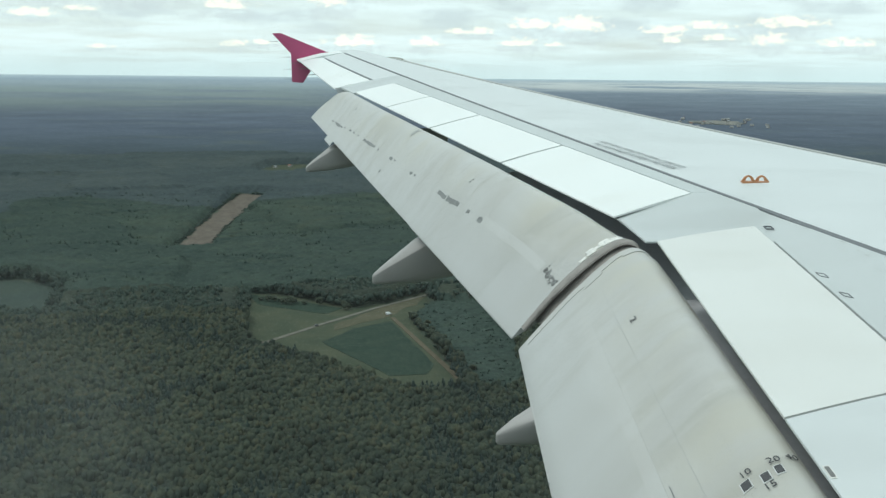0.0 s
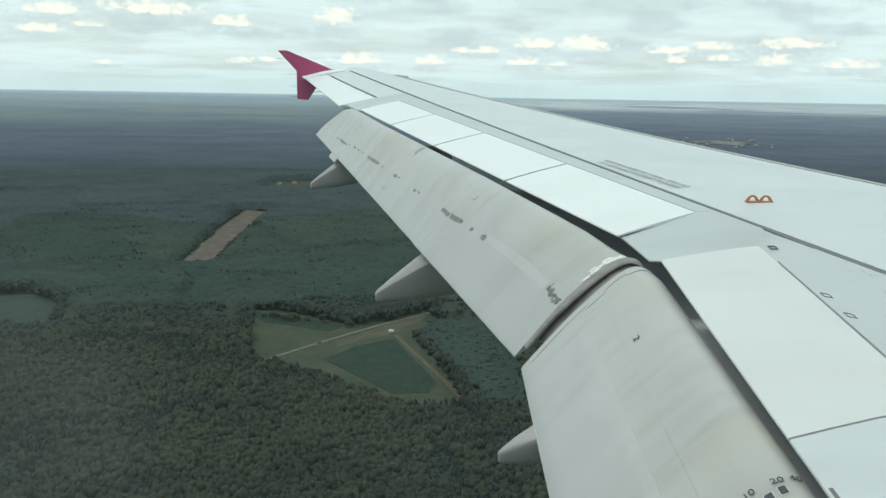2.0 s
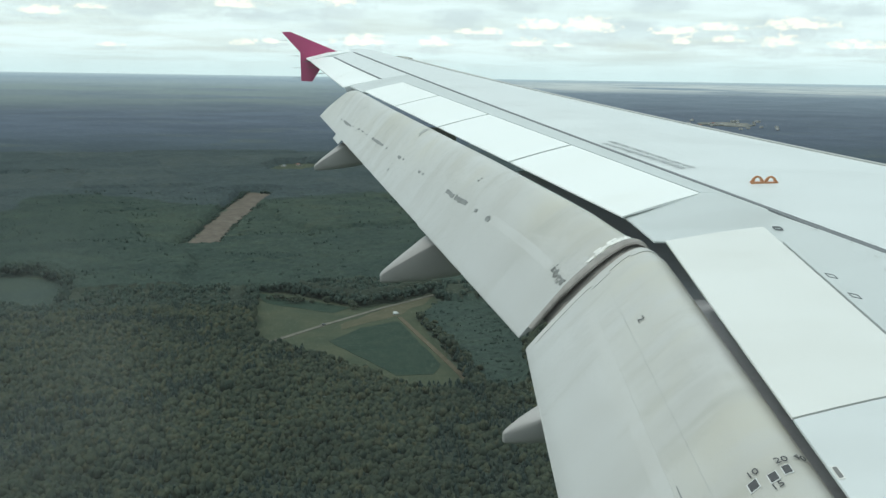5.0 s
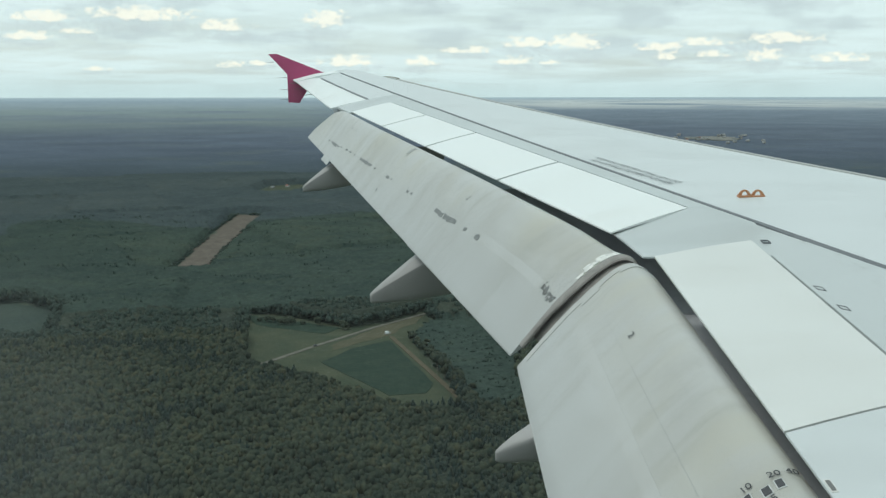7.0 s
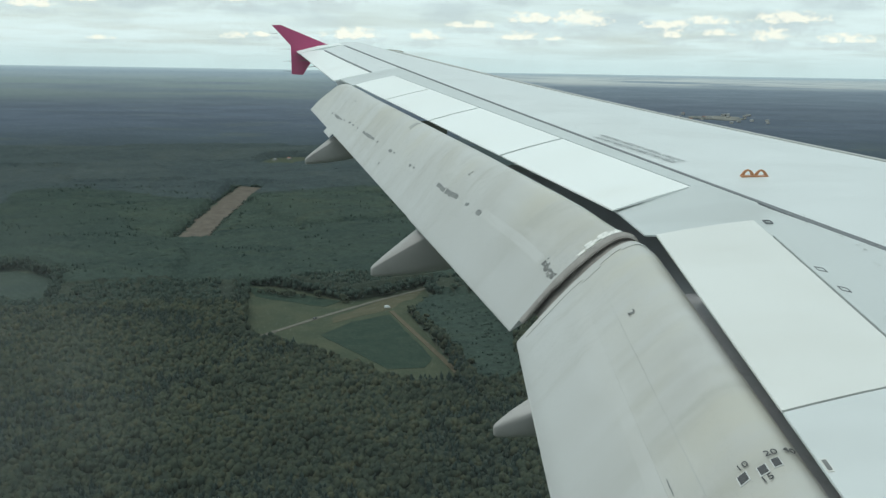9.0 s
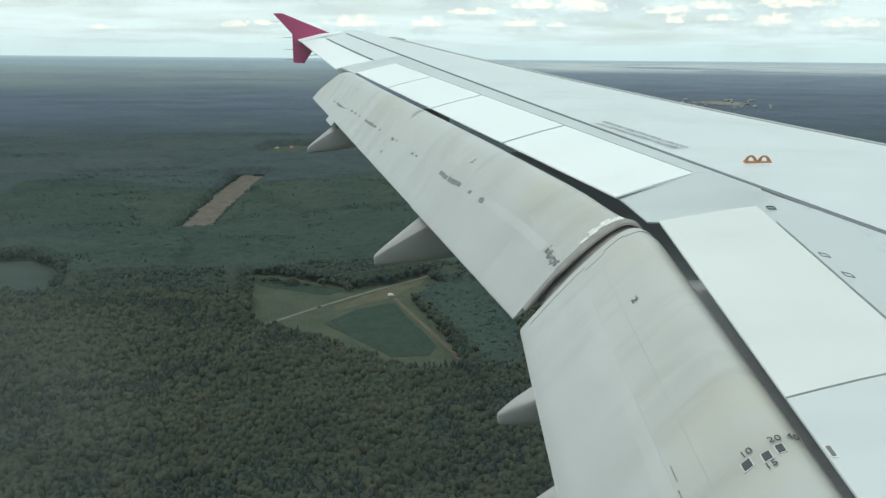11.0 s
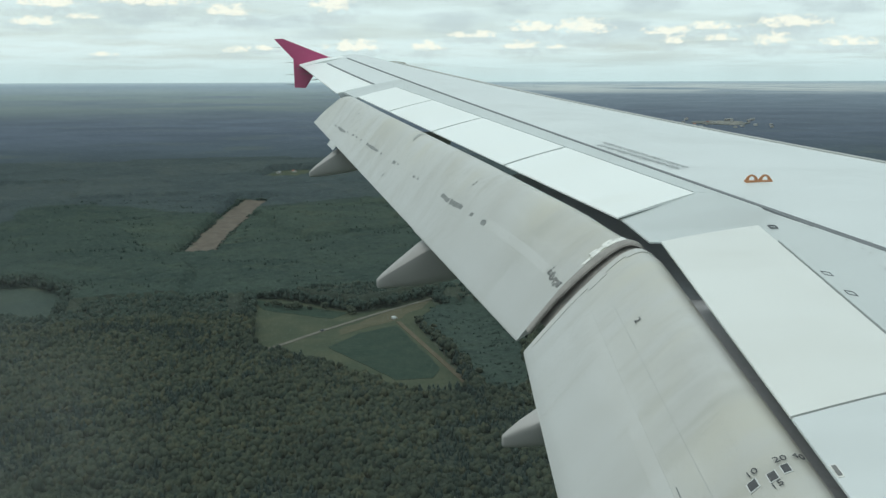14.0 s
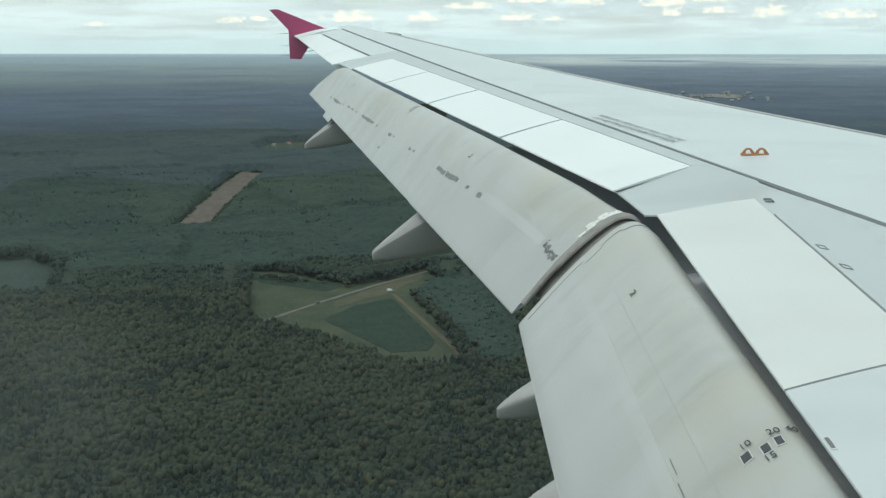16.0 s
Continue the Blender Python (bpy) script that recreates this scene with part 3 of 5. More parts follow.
def lettering(text, place, right, upward, size, material, parent, length=0.0, name="lettering"):
    cu = bpy.data.curves.new(name, "FONT")
    cu.body, cu.size, cu.extrude, cu.align_x, cu.align_y = text, size, 0.0006, "CENTER", "CENTER"
    cu.resolution_u = 3
    cu.materials.append(material)
    ob = new(name, cu)
    ob.parent = parent
    right = right.normalized()
    normal = right.cross(upward).normalized()
    upward = normal.cross(right)
    m = Matrix((right, upward, normal)).transposed().to_4x4()
    m.translation = place
    stretch = 1.0
    if length:
        bpy.context.view_layer.update()
        stretch = length / max(ob.dimensions.x, 1e-4)
    ob.matrix_local = m @ Matrix.Diagonal((stretch, 1, 1, 1))
    return ob


def dots(name, places, radius, material, parent, label=""):
    """Rivet heads: flat six-sided domes."""
    verts, faces = [], []
    for p, n in places:
        n = n.normalized()
        a = n.orthogonal().normalized()
        b = n.cross(a)
        k = len(verts)
        for i in range(6):
            w = i * math.pi / 3
            verts.append(p + (a * math.cos(w) + b * math.sin(w)) * radius)
        verts.append(p + n * radius * 0.25)
        faces += [(k + i, k + (i + 1) % 6, k + 6) for i in range(6)]
    return tagged(mesh_part(name, verts, faces, material, parent, label, False), kind="stuff")


def flap_normal(y, s, outboard):
    _, ex, ey = flap_frame(y, s, outboard)
    n = ex.cross(ey)
    return n if n.z > 0 else -n


def trailing_tab(parent, outboard, y0, y1, reach):
    """A strip of the trailing edge that stands out farther than its neighbours."""
    rings = []
    for y in spread(y0, y1, 8):
        p, q = flap_at(y, 0.99, outboard, 0.0), flap_at(y, 1.0, outboard, 0.0)
        e = q + (q - p).normalized() * reach
        rings.append([tuple(q), tuple(e), tuple(e - Vector((0, 0, 0.006))), tuple(q - Vector((0, 0, 0.01)))])
    mesh_part("trailing_edge_tab", *loft(rings), M_FLAP, parent)


def build_outboard_flap_details():
    f = flap_outboard
    random.seed(11)
    # rubbed marks in one line along the flap
    for y0, y1, s, h in ((12.42, 12.5, .842, .012), (12.22, 12.32, .832, .018), (12.06, 12.22, .830, .028), (11.94, 12.04, .822, .016), (11.83, 11.88, .80, .008),
                         (11.57, 11.64, .777, .018), (11.41, 11.48, .771, .014), (11.22, 11.26, .762, .01), (10.86, 11.0, .756, .018), (10.70, 10.86, .752, .026),
                         (10.55, 10.70, .746, .02), (10.39, 10.43, .743, .009), (9.90, 9.99, .732, .02), (9.80, 9.84, .725, .008), (9.27, 9.32, .729, .014),
                         (9.17, 9.21, .722, .01), (8.38, 8.56, .716, .020), (8.24, 8.355, .713, .024), (8.11, 8.24, .704, .022), (7.89, 7.935, .70, .014),
                         (7.65, 7.72, .694, .02), (9.98, 10.01, .887, .01), (8.20, 8.225, .54, .006), (8.195, 8.21, .515, .005), (11.93, 11.96, .487, .01)):
        flap_patch("rub_mark", y0, y1, s - h * .75, s + h * .75, M_SCUFF, f, "grey rubbed patch of bare metal", 0.002, True, 3, 7, 0.006)
    # pale strip along the crease, a highlight put into the colour
    flap_patch("pale_strip", 6.68, 7.64, .655, .705, M_CREASE_HIGHLIGHT, f, "pale painted strip along the flap", 0.0012, True, 4, 12)
    flap_patch("hinge_cover", 9.90, 9.96, .30, .46, M_FLAP_EDGE, f, "small grey hinge cover", 0.003, True, 6, 4, 0.03)
    for k in range(60):
        u = random.random()
        y, q = 6.455 + .19 * u, .704 - .03 * u + random.gauss(0, .010)
        flap_patch("grime_spot", y, y + random.uniform(.004, .018), q, q + random.uniform(.004, .016), M_GRIME if k % 2 else M_SCUFF, f, "oily smudge", 0.0012 + k * 0.00004, True, 3, 4, 0.005)
    for y0, y1, s0, s1 in ((6.455, 6.52, .16, .25), (6.455, 6.495, .25, .33), (6.455, 6.51, .33, .40), (6.465, 6.49, .40, .44), (6.455, 6.505, .44, .49), (6.455, 6.50, .10, .16), (6.455, 6.475, .5, .55)):
        flap_patch("worn_plate", y0, y1, s0, s1, M_CHIP, f, "chipped white edge plate", 0.006, True, 5, 4, 0.008)
    flap_patch("edge_plate", 6.455, 6.60, .52, .66, M_FLAP_PALE, f, "riveted grey edge plate", 0.0025, True, 6, 4)
    # half-round rubbing strip on the inner end
    rings = []
    for i, s in enumerate(spread(0.02, 0.94, 26)):
        w = 0.06 if 1 < i < 20 else 0.04
        c = flap_at(6.412, s, True, 0.002)
        n = flap_normal(6.46, s, True)
        rings.append([tuple(c + Vector((0, 1, 0)) * w * math.cos(a) + n * 0.018 * math.sin(a)) for a in spread(-0.6, math.pi + 0.6, 9)])
    v, fc = loft(rings)
    mesh_part("rubbing_strip", v, fc, M_RUB, f, "worn brownish rubbing strip on the flap end")
    places = []
    for y in (6.50, 6.545, 6.59, 6.635):
        for s in (.585, .602, .62, .637):
            places.append((flap_at(y + random.uniform(-.01, .01), s, True, 0.007), flap_normal(y, s, True)))
    for s in spread(.2, .9, 18):
        places.append((flap_at(6.485, s, True, 0.006), flap_normal(6.5, s, True)))
    for y, s in ((8.36, .42), (8.28, .42), (10.08, .9), (12.2, .3)):
        places.append((flap_at(y, s, True, 0.003), flap_normal(y, s, True)))
    dots("rivet_row", places, 0.0042, M_STENCIL, f)
    # stepped trailing edge: a narrow tab inboard, a short wide one over the outer fairing
    for y0, y1, reach in ((6.455, 8.62, 0.012), (11.92, 12.27, 0.062)):
        trailing_tab(f, True, y0, y1, reach)


def build_inboard_flap_details():
    f = flap_inboard
    random.seed(12)
    for y, s in ((4.190, .492), (4.172, .403), (4.178, .329)):
        flap_patch("index_plate", y - .023, y + .023, s - .025, s + .025, M_PLATE, f, "pale border of an index mark", 0.0025, False, 3, 3)
        flap_patch("index_mark", y - .0185, y + .0185, s - .0195, s + .0195, M_BLACK, f, "dark square index mark", 0.0042, False, 3, 3)
    for text, y, s in (("10", 4.236, .472), ("15", 4.126, .406), ("20", 4.226, .332), ("40", 4.228, .226)):
        p, ex, ey = flap_frame(y, s, False)
        lettering(text, p, ex, ey, 0.041, M_BLACK, f)
    p, ex, ey = flap_frame(5.57, .57, False)
    lettering("2", p, -ey, ex, 0.044, M_BLACK, f, 0.038)
    # joints and rivet rows along the span
    flap_patch("panel_joint", 2.2, 6.1, .647, .650, M_FAINT, f, "fine skin joint", 0.0012, False, 2, 20)
    flap_patch("pale_strip", 2.2, 6.05, .775, .83, M_FLAP_PALE, f, "pale painted strip along the flap", 0.0015, False, 3, 20)
    places = [(flap_at(y, .47 + .004 * math.sin(y * 9), False, 0.001), flap_normal(y, .47, False)) for y in np.arange(3.9, 5.95, 0.032) if random.random() > .45]
    places += [(flap_at(6.18, s, False, 0.001), flap_normal(6.1, s, False)) for s in spread(.2, .8, 20)]
    dots("rivet_row", places, 0.0026, M_JOINT, f)
    # edge plates towards the outer flap
    for y0, y1, s0, s1 in ((6.25, 6.35, .12, .42), (6.28, 6.35, .42, .62), (6.25, 6.35, .60, .74), (6.29, 6.35, .74, .97)):
        flap_patch("edge_plate", y0, y1, s0, s1, M_FLAP_PALE, f, "grey edge plate", 0.0025, False, 6, 3)
    flap_patch("scratch", 4.36, 4.45, .752, .757, M_SCUFF, f, "dark scratch", 0.001, False, 2, 5, 0.001)
    flap_patch("scratch", 4.24, 4.32, .762, .768, M_SCUFF, f, "dark scratch", 0.001, False, 2, 5, 0.001)
    for y0, y1 in ((5.05, 5.98), (3.6, 4.98)):
        trailing_tab(f, False, y0, y1, 0.006)


def build_skin_details():
    # stencils on both sides of the walkway line
    for (xa, ya), (xb, yb), turned in (((1.226, 8.49), (1.553, 7.53), False), ((1.283, 8.56), (1.612, 7.55), True)):
        a, b = Vector(at(xa, ya, 0.005)), Vector(at(xb, yb, 0.005))
        d = b - a
        side = Vector((0, 0, 1)).cross(d)
        lettering("DO NOT WALK OUTSIDE THIS AREA", (a + b) / 2, -d if turned else d, -side if turned else side, 0.068, M_STENCIL, wing, d.length, "walkway_stencil")
    # lifeline anchor: plate with two eyes
    x0, y0 = 1.895, 7.08
    z0 = skin_z(x0, y0)
    anchor = mesh_part("lifeline_anchor", *loft([[(x0 + sx * .075, y0 + sy * .022, z0 + sz) for sx, sy in ((-1, -1), (1, -1), (1, 1), (-1, 1))] for sz in (-.01, .006)]), M_ORANGE, wing, "orange lifeline anchor with two eyes", False)
    for cx in (-.038, .038):
        # a cut-out plate: a peaked arch with a round eye
        outer = [(-.042, 0.0), (-.033, .012), (-.025, .024), (-.014, .033), (0.0, .037), (.014, .033), (.025, .024), (.033, .012), (.042, 0.0)]
        inner = [(.0165 * math.cos(q) * -1, .006 + .020 * math.sin(q)) for q in spread(0.0, math.pi, 9)]
        rings = [[(x0 + cx + p[0], y0 + d, z0 + .003 + p[1]) for p, d in ((o, -.006), (o, .006), (i, .006), (i, -.006))] for o, i in zip(outer, inner)]
        mesh_part("eye", *loft(rings), M_ORANGE, anchor, "", False)
    # hinge access frames along the inboard spoiler
    for x, y in ((1.703, 6.27), (1.699, 5.585), (1.701, 5.345)):
        (xh, zh), (xs, zs) = hinge_line(y, True), spar_line(y)
        slope, z0 = (zs - zh) / (xs - xh), skin_z(x, y)
        wide, deep = Vector((1, -1.8, slope - 0.248)) * 0.0115, Vector((0, 1, 0.138)) * 0.024
        ring = lambda k, up: [tuple(Vector((x, y, z0 + up)) + wide * sx * k + deep * sy * k) for sx, sy in ((-1, -1), (1, -1), (1, 1), (-1, 1))]
        v, f = loft([ring(1.0, -.004), ring(1.0, .003), ring(.84, .003), ring(.84, -.004)], True, False)
        mesh_part("hinge_access", v, f, M_SEAL, wing, "dark outline of a hinge access", False)
    # rivets of the access panels
    random.seed(5)
    spots = []
    for i in range(70):
        y = random.uniform(4.9, 6.3)
        x = 1.78 + random.choice((0.02, 0.06, 0.12)) + (6.3 - y) * 0.12
        spots.append((Vector(at(x, y, 0.001)), Vector((0, 0, 1))))
    dots("rivet_row", spots, 0.0048, M_JOINT, wing)
    spots = [(Vector(at(spar_line(y)[0] - 0.10 + (0.05 if i % 7 else 0), y, 0.001)), Vector((0, 0, 1))) for i, y in enumerate(np.arange(6.6, 12.6, 0.21))]
    dots("rivet_row", spots, 0.005, M_STENCIL, wing)
    # index plate on the fixed panel
    for (hy, ha, hb), up, mat, name in (((.032, .010, .045), .002, M_CHIP, "index_plate"), ((.026, .016, .039), .0035, M_GRIME, "index_mark")):
        v, f = loft([[(p[0], p[1], p[2] + dz) for p in (spoiler_top(4.085 + sy * hy, t, True) for sy, t in ((-1, ha), (-1, hb), (1, hb), (1, ha)))] for dz in (-.004, up)])
        mesh_part(name, v, f, mat, wing, "", False)


def build_tip_details():
    def rod(p, d, r=0.006):
        d = Vector(d)
        a = d.orthogonal().normalized()
        b = d.normalized().cross(a)
        v, f = loft([[tuple(Vector(p) + d * t + (a * math.cos(w) + b * math.sin(w)) * r * (1 - .5 * t)) for w in np.arange(0, 6.28, 1.2566)] for t in (0, 1)])
        mesh_part("static_discharger", v, f, M_ROD, wing, "thin dark static discharger rod")
    for y in (15.2, 15.9, 16.5):
        x, z = aileron_te(y)
        rod((x - 0.01, y, z + 0.002), (-0.15, 0, -0.015), 0.005)
    for x, z in ((-2.17, .53), (-1.98, .30), (-1.965, .12), (-1.96, -.03)):
        rod((x, TIP + 0.02, z), (-0.13, 0, 0.0), 0.0035)
    # navigation lamp on the tip's leading edge
    rings = []
    for t in spread(0.0, 1.0, 8):
        r = math.sin(math.pi * min(max(t, 0.02), 0.98)) ** 0.6
        x, z = le_line(16.45)
        rings.append([(x + 0.16 - 0.42 * t, 16.45 + 0.07 * r * math.cos(w), z - 0.005 - 0.03 * t * 0 + 0.032 * r * math.sin(w)) for w in np.arange(0, 6.28, 0.7854)])
    mesh_part("navigation_lamp", *loft(rings), M_LENS, wing, "greyish glass cover of the navigation lamp")
    # end ribs where the flap bay stops
    y = FLAP_END
    for yy, w in ((y - 0.018, 0.012),):
        (xh, zh), (xt, zt) = aileron_hinge(y), aileron_te(y)
        v, f = loft([[(xh + .35, q, zh - .01), (xt + .02, q, zt - .004), (xt + .04, q, zt - .06), (xh + .35, q, zh - .2)] for q in (yy, yy + w)])
        mesh_part("end_rib", v, f, M_DARK, wing, "dark end rib of the flap bay", False)


build_outboard_flap_details()
build_inboard_flap_details()
build_skin_details()
build_tip_details()

# ------------------------------------------------------------ the ground
FLAT, RIM = 3000.0, 4900.0


def ground_z(r):
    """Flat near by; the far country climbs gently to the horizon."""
    if r <= FLAT:
        return 0.0
    q = (r - FLAT) / (RIM - FLAT)
    return ALT - r * (ALT / FLAT) * (1 - q)


def two_tone(a, b, scale, lo=0.35, hi=0.7, fine=None):
    def build(n, p):
        c = n.mix(n.step(n.noise(p, scale, 8.0, 0.65), lo, hi), a, b)
        if fine:
            c = n.mix(n.math("MULTIPLY", n.step(n.noise(p, fine, 4.0, 0.7), 0.4, 0.7), 0.5), c, tuple(v * 0.6 for v in a))
        return c
    return build


def hazed_country(n, p):
    """Woods and fields many kilometres off, with distance haze put into their colours. The rim climbs, so the pattern
    is laid out by the range that each place stands for.
    """
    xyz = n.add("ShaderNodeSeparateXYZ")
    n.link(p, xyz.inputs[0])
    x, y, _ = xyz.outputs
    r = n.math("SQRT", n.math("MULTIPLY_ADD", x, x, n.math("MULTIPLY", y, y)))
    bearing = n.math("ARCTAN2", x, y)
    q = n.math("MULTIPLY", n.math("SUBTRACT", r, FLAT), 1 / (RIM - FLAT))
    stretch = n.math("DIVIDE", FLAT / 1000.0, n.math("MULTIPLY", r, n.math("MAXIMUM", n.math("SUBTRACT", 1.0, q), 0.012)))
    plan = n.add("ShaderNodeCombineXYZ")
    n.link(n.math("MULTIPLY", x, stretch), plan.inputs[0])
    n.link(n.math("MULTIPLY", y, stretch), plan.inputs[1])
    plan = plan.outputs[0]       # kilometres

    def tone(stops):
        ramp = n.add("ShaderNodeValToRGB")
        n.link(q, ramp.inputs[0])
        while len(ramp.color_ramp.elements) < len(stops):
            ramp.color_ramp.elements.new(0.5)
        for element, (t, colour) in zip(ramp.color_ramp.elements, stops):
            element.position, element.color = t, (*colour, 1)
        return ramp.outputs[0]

    # each ramp grows paler and bluer with range: haze in the base colour
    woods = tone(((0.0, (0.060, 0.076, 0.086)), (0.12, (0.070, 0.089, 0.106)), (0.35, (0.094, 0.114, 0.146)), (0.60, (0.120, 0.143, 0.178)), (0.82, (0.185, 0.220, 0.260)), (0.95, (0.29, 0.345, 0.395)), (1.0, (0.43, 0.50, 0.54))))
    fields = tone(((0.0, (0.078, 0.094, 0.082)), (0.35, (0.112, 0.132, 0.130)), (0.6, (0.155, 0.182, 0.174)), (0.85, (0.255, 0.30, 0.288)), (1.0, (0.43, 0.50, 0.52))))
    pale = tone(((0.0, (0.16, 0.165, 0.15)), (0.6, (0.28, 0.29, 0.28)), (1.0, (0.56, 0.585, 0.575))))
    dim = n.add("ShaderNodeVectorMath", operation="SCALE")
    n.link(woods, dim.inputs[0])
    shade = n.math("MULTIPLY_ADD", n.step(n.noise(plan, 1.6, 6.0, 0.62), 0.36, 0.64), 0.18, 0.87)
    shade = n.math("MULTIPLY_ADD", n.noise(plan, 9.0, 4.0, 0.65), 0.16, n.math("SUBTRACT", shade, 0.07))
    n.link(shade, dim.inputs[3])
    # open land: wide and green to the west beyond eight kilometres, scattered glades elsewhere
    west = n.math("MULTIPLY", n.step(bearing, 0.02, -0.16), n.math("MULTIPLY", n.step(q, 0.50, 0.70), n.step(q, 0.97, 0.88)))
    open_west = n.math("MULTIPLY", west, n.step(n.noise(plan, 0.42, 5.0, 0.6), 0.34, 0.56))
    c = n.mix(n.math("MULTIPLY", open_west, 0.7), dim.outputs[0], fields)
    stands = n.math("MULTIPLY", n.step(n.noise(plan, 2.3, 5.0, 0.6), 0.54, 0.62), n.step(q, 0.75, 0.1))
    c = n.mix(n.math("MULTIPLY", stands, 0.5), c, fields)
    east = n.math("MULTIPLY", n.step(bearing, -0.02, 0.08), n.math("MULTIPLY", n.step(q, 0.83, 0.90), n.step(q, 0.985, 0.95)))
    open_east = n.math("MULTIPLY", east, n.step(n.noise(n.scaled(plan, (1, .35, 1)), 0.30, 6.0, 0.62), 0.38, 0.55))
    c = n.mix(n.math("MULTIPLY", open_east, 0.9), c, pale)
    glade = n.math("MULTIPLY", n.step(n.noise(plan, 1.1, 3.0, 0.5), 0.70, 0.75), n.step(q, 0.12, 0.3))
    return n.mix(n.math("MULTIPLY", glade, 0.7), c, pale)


M_FLOOR = surface("woodland_floor", two_tone((0.052, 0.070, 0.054), (0.074, 0.090, 0.064), 0.02), 0.95, sheen=0.05)
M_FAR_HAZED = surface("hazed_country", hazed_country, 0.95, sheen=0.0)
M_MEADOW = surface("meadow_grass", two_tone((0.052, 0.066, 0.044), (0.076, 0.084, 0.054), 0.03, fine=0.5), 0.95, sheen=0.05)
M_CROP = surface("dark_crop", two_tone((0.028, 0.047, 0.035), (0.038, 0.057, 0.041), 0.05, fine=0.3), 0.95, sheen=0.05)
M_MEADOW_DULL = surface("dull_meadow", two_tone((0.040, 0.059, 0.051), (0.052, 0.070, 0.055), 0.012, fine=0.2), 0.95, sheen=0.05)
M_STRAW = surface("dry_grass", two_tone((0.082, 0.082, 0.054), (0.108, 0.100, 0.068), 0.05, fine=0.5), 0.95, sheen=0.05)
M_TILLED = surface("tilled_soil", two_tone((0.098, 0.084, 0.070), (0.165, 0.139, 0.113), 0.06, fine=0.3), 0.95, sheen=0.05)
M_ROAD = surface("pale_gravel_road", two_tone((0.11, 0.106, 0.09), (0.17, 0.16, 0.135), 0.2), 0.9, sheen=0.05)
M_TRACK = surface("earth_track", two_tone((0.09, 0.080, 0.056), (0.12, 0.102, 0.072), 0.15), 0.95, sheen=0.05)
M_SAND = surface("sandy_ground", two_tone((0.15, 0.16, 0.15), (0.27, 0.26, 0.235), 0.02, fine=0.06), 0.95, sheen=0.05)


def build_ground():
    rs = [0, 150, 300, 450] + spread(500, FLAT, 26) + spread(FLAT + 80, RIM, 26)
    verts, faces, seg = [], [], 180
    for i, r in enumerate(rs):
        for j in range(seg):
            a = 2 * math.pi * j / seg
            bump = noise.noise((r * math.sin(a) / 300, r * math.cos(a) / 300, 3.0)) * (1.5 if FLAT < r < RIM - 1 else 0.0)
            verts.append((r * math.sin(a), r * math.cos(a), ground_z(r) + bump))
    for i in range(len(rs) - 1):
        for j in range(seg):
            b = (j + 1) % seg
            faces.append((i * seg + j, i * seg + b, (i + 1) * seg + b, (i + 1) * seg + j))
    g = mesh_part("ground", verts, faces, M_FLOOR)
    g.data.materials.append(M_FAR_HAZED)
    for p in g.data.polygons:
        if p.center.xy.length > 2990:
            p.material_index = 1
    return tagged(g, "dark wooded plain that climbs to a far horizon, haze painted into its rim", "ground", kind="structure")


def inside(x, y, poly):
    hit = False
    for (x0, y0), (x1, y1) in zip(poly, poly[1:] + poly[:1]):
        if (y0 > y) != (y1 > y) and x < (x1 - x0) * (y - y0) / (y1 - y0) + x0:
            hit = not hit
    return hit


def ragged_outline(poly, step, wobble, rng):
    out = []
    for (x0, y0), (x1, y1) in zip(poly, poly[1:] + poly[:1]):
        n = max(1, int(math.hypot(x1 - x0, y1 - y0) / step))
        for i in range(n):
            t = i / n
            out.append((lerp(x0, x1, t) + rng.uniform(-wobble, wobble), lerp(y0, y1, t) + rng.uniform(-wobble, wobble)))
    return out


def field(name, poly, material, label, height, wobble=3.0):
    rng = random.Random(len(name) * 7 + len(poly))
    pts = ragged_outline(poly, 14, wobble, rng)
    n = len(pts)
    zs = [ground_z(math.hypot(x, y)) for x, y in pts]
    verts = [(x, y, z + height) for (x, y), z in zip(pts, zs)] + [(x, y, z - 0.5) for (x, y), z in zip(pts, zs)]
    faces = [tuple(range(n))] + [(i, (i + 1) % n, n + (i + 1) % n, n + i) for i in range(n)]
    ob = mesh_part(name, verts, faces, material, None, "", False)
    return tagged(ob, label, "field", kind="structure")


def ribbon(name, line, width, material, label, height):
    left, right = [], []
    for i, (x, y) in enumerate(line):
        a, b = Vector(line[max(0, i - 1)]), Vector(line[min(len(line) - 1, i + 1)])
        d = (b - a).normalized()
        left.append((x - d.y * width / 2, y + d.x * width / 2))
        right.append((x + d.y * width / 2, y - d.x * width / 2))
    rings = [[(*l, height), (*r, height), (*r, -0.3), (*l, -0.3)] for l, r in zip(left, right)]
    ob = mesh_part(name, *loft(rings), material, None, "", False)
    return tagged(ob, label, "road", kind="structure")


CLEARING = [(-184, 1051), (-156, 1051), (-117, 1021), (-67, 985), (-33, 1008), (9, 1061), (12, 1013), (-9, 943), (20, 803), (38, 705), (13, 688),
            (-20, 698), (-62, 748), (-103, 790), (-132, 805), (-152, 848), (-164, 925)]
YOUNG_WOOD = [(-17, 944), (8, 1008), (62, 1014), (89, 872), (76, 706), (46, 690), (26, 788)]
TILLED = [(-332, 1323), (-288, 1338), (-300, 1557), (-304, 1953), (-356, 1981), (-354, 1740)]
LEFT_MEADOW = [(-493, 1105), (-449, 1121), (-389, 1060), (-358, 943), (-414, 923)]
FAR_MEADOW = [(-391, 2528), (-383, 2627), (-314, 2665), (-280, 2560), (-327, 2424), (-374, 2422)]

build_ground()
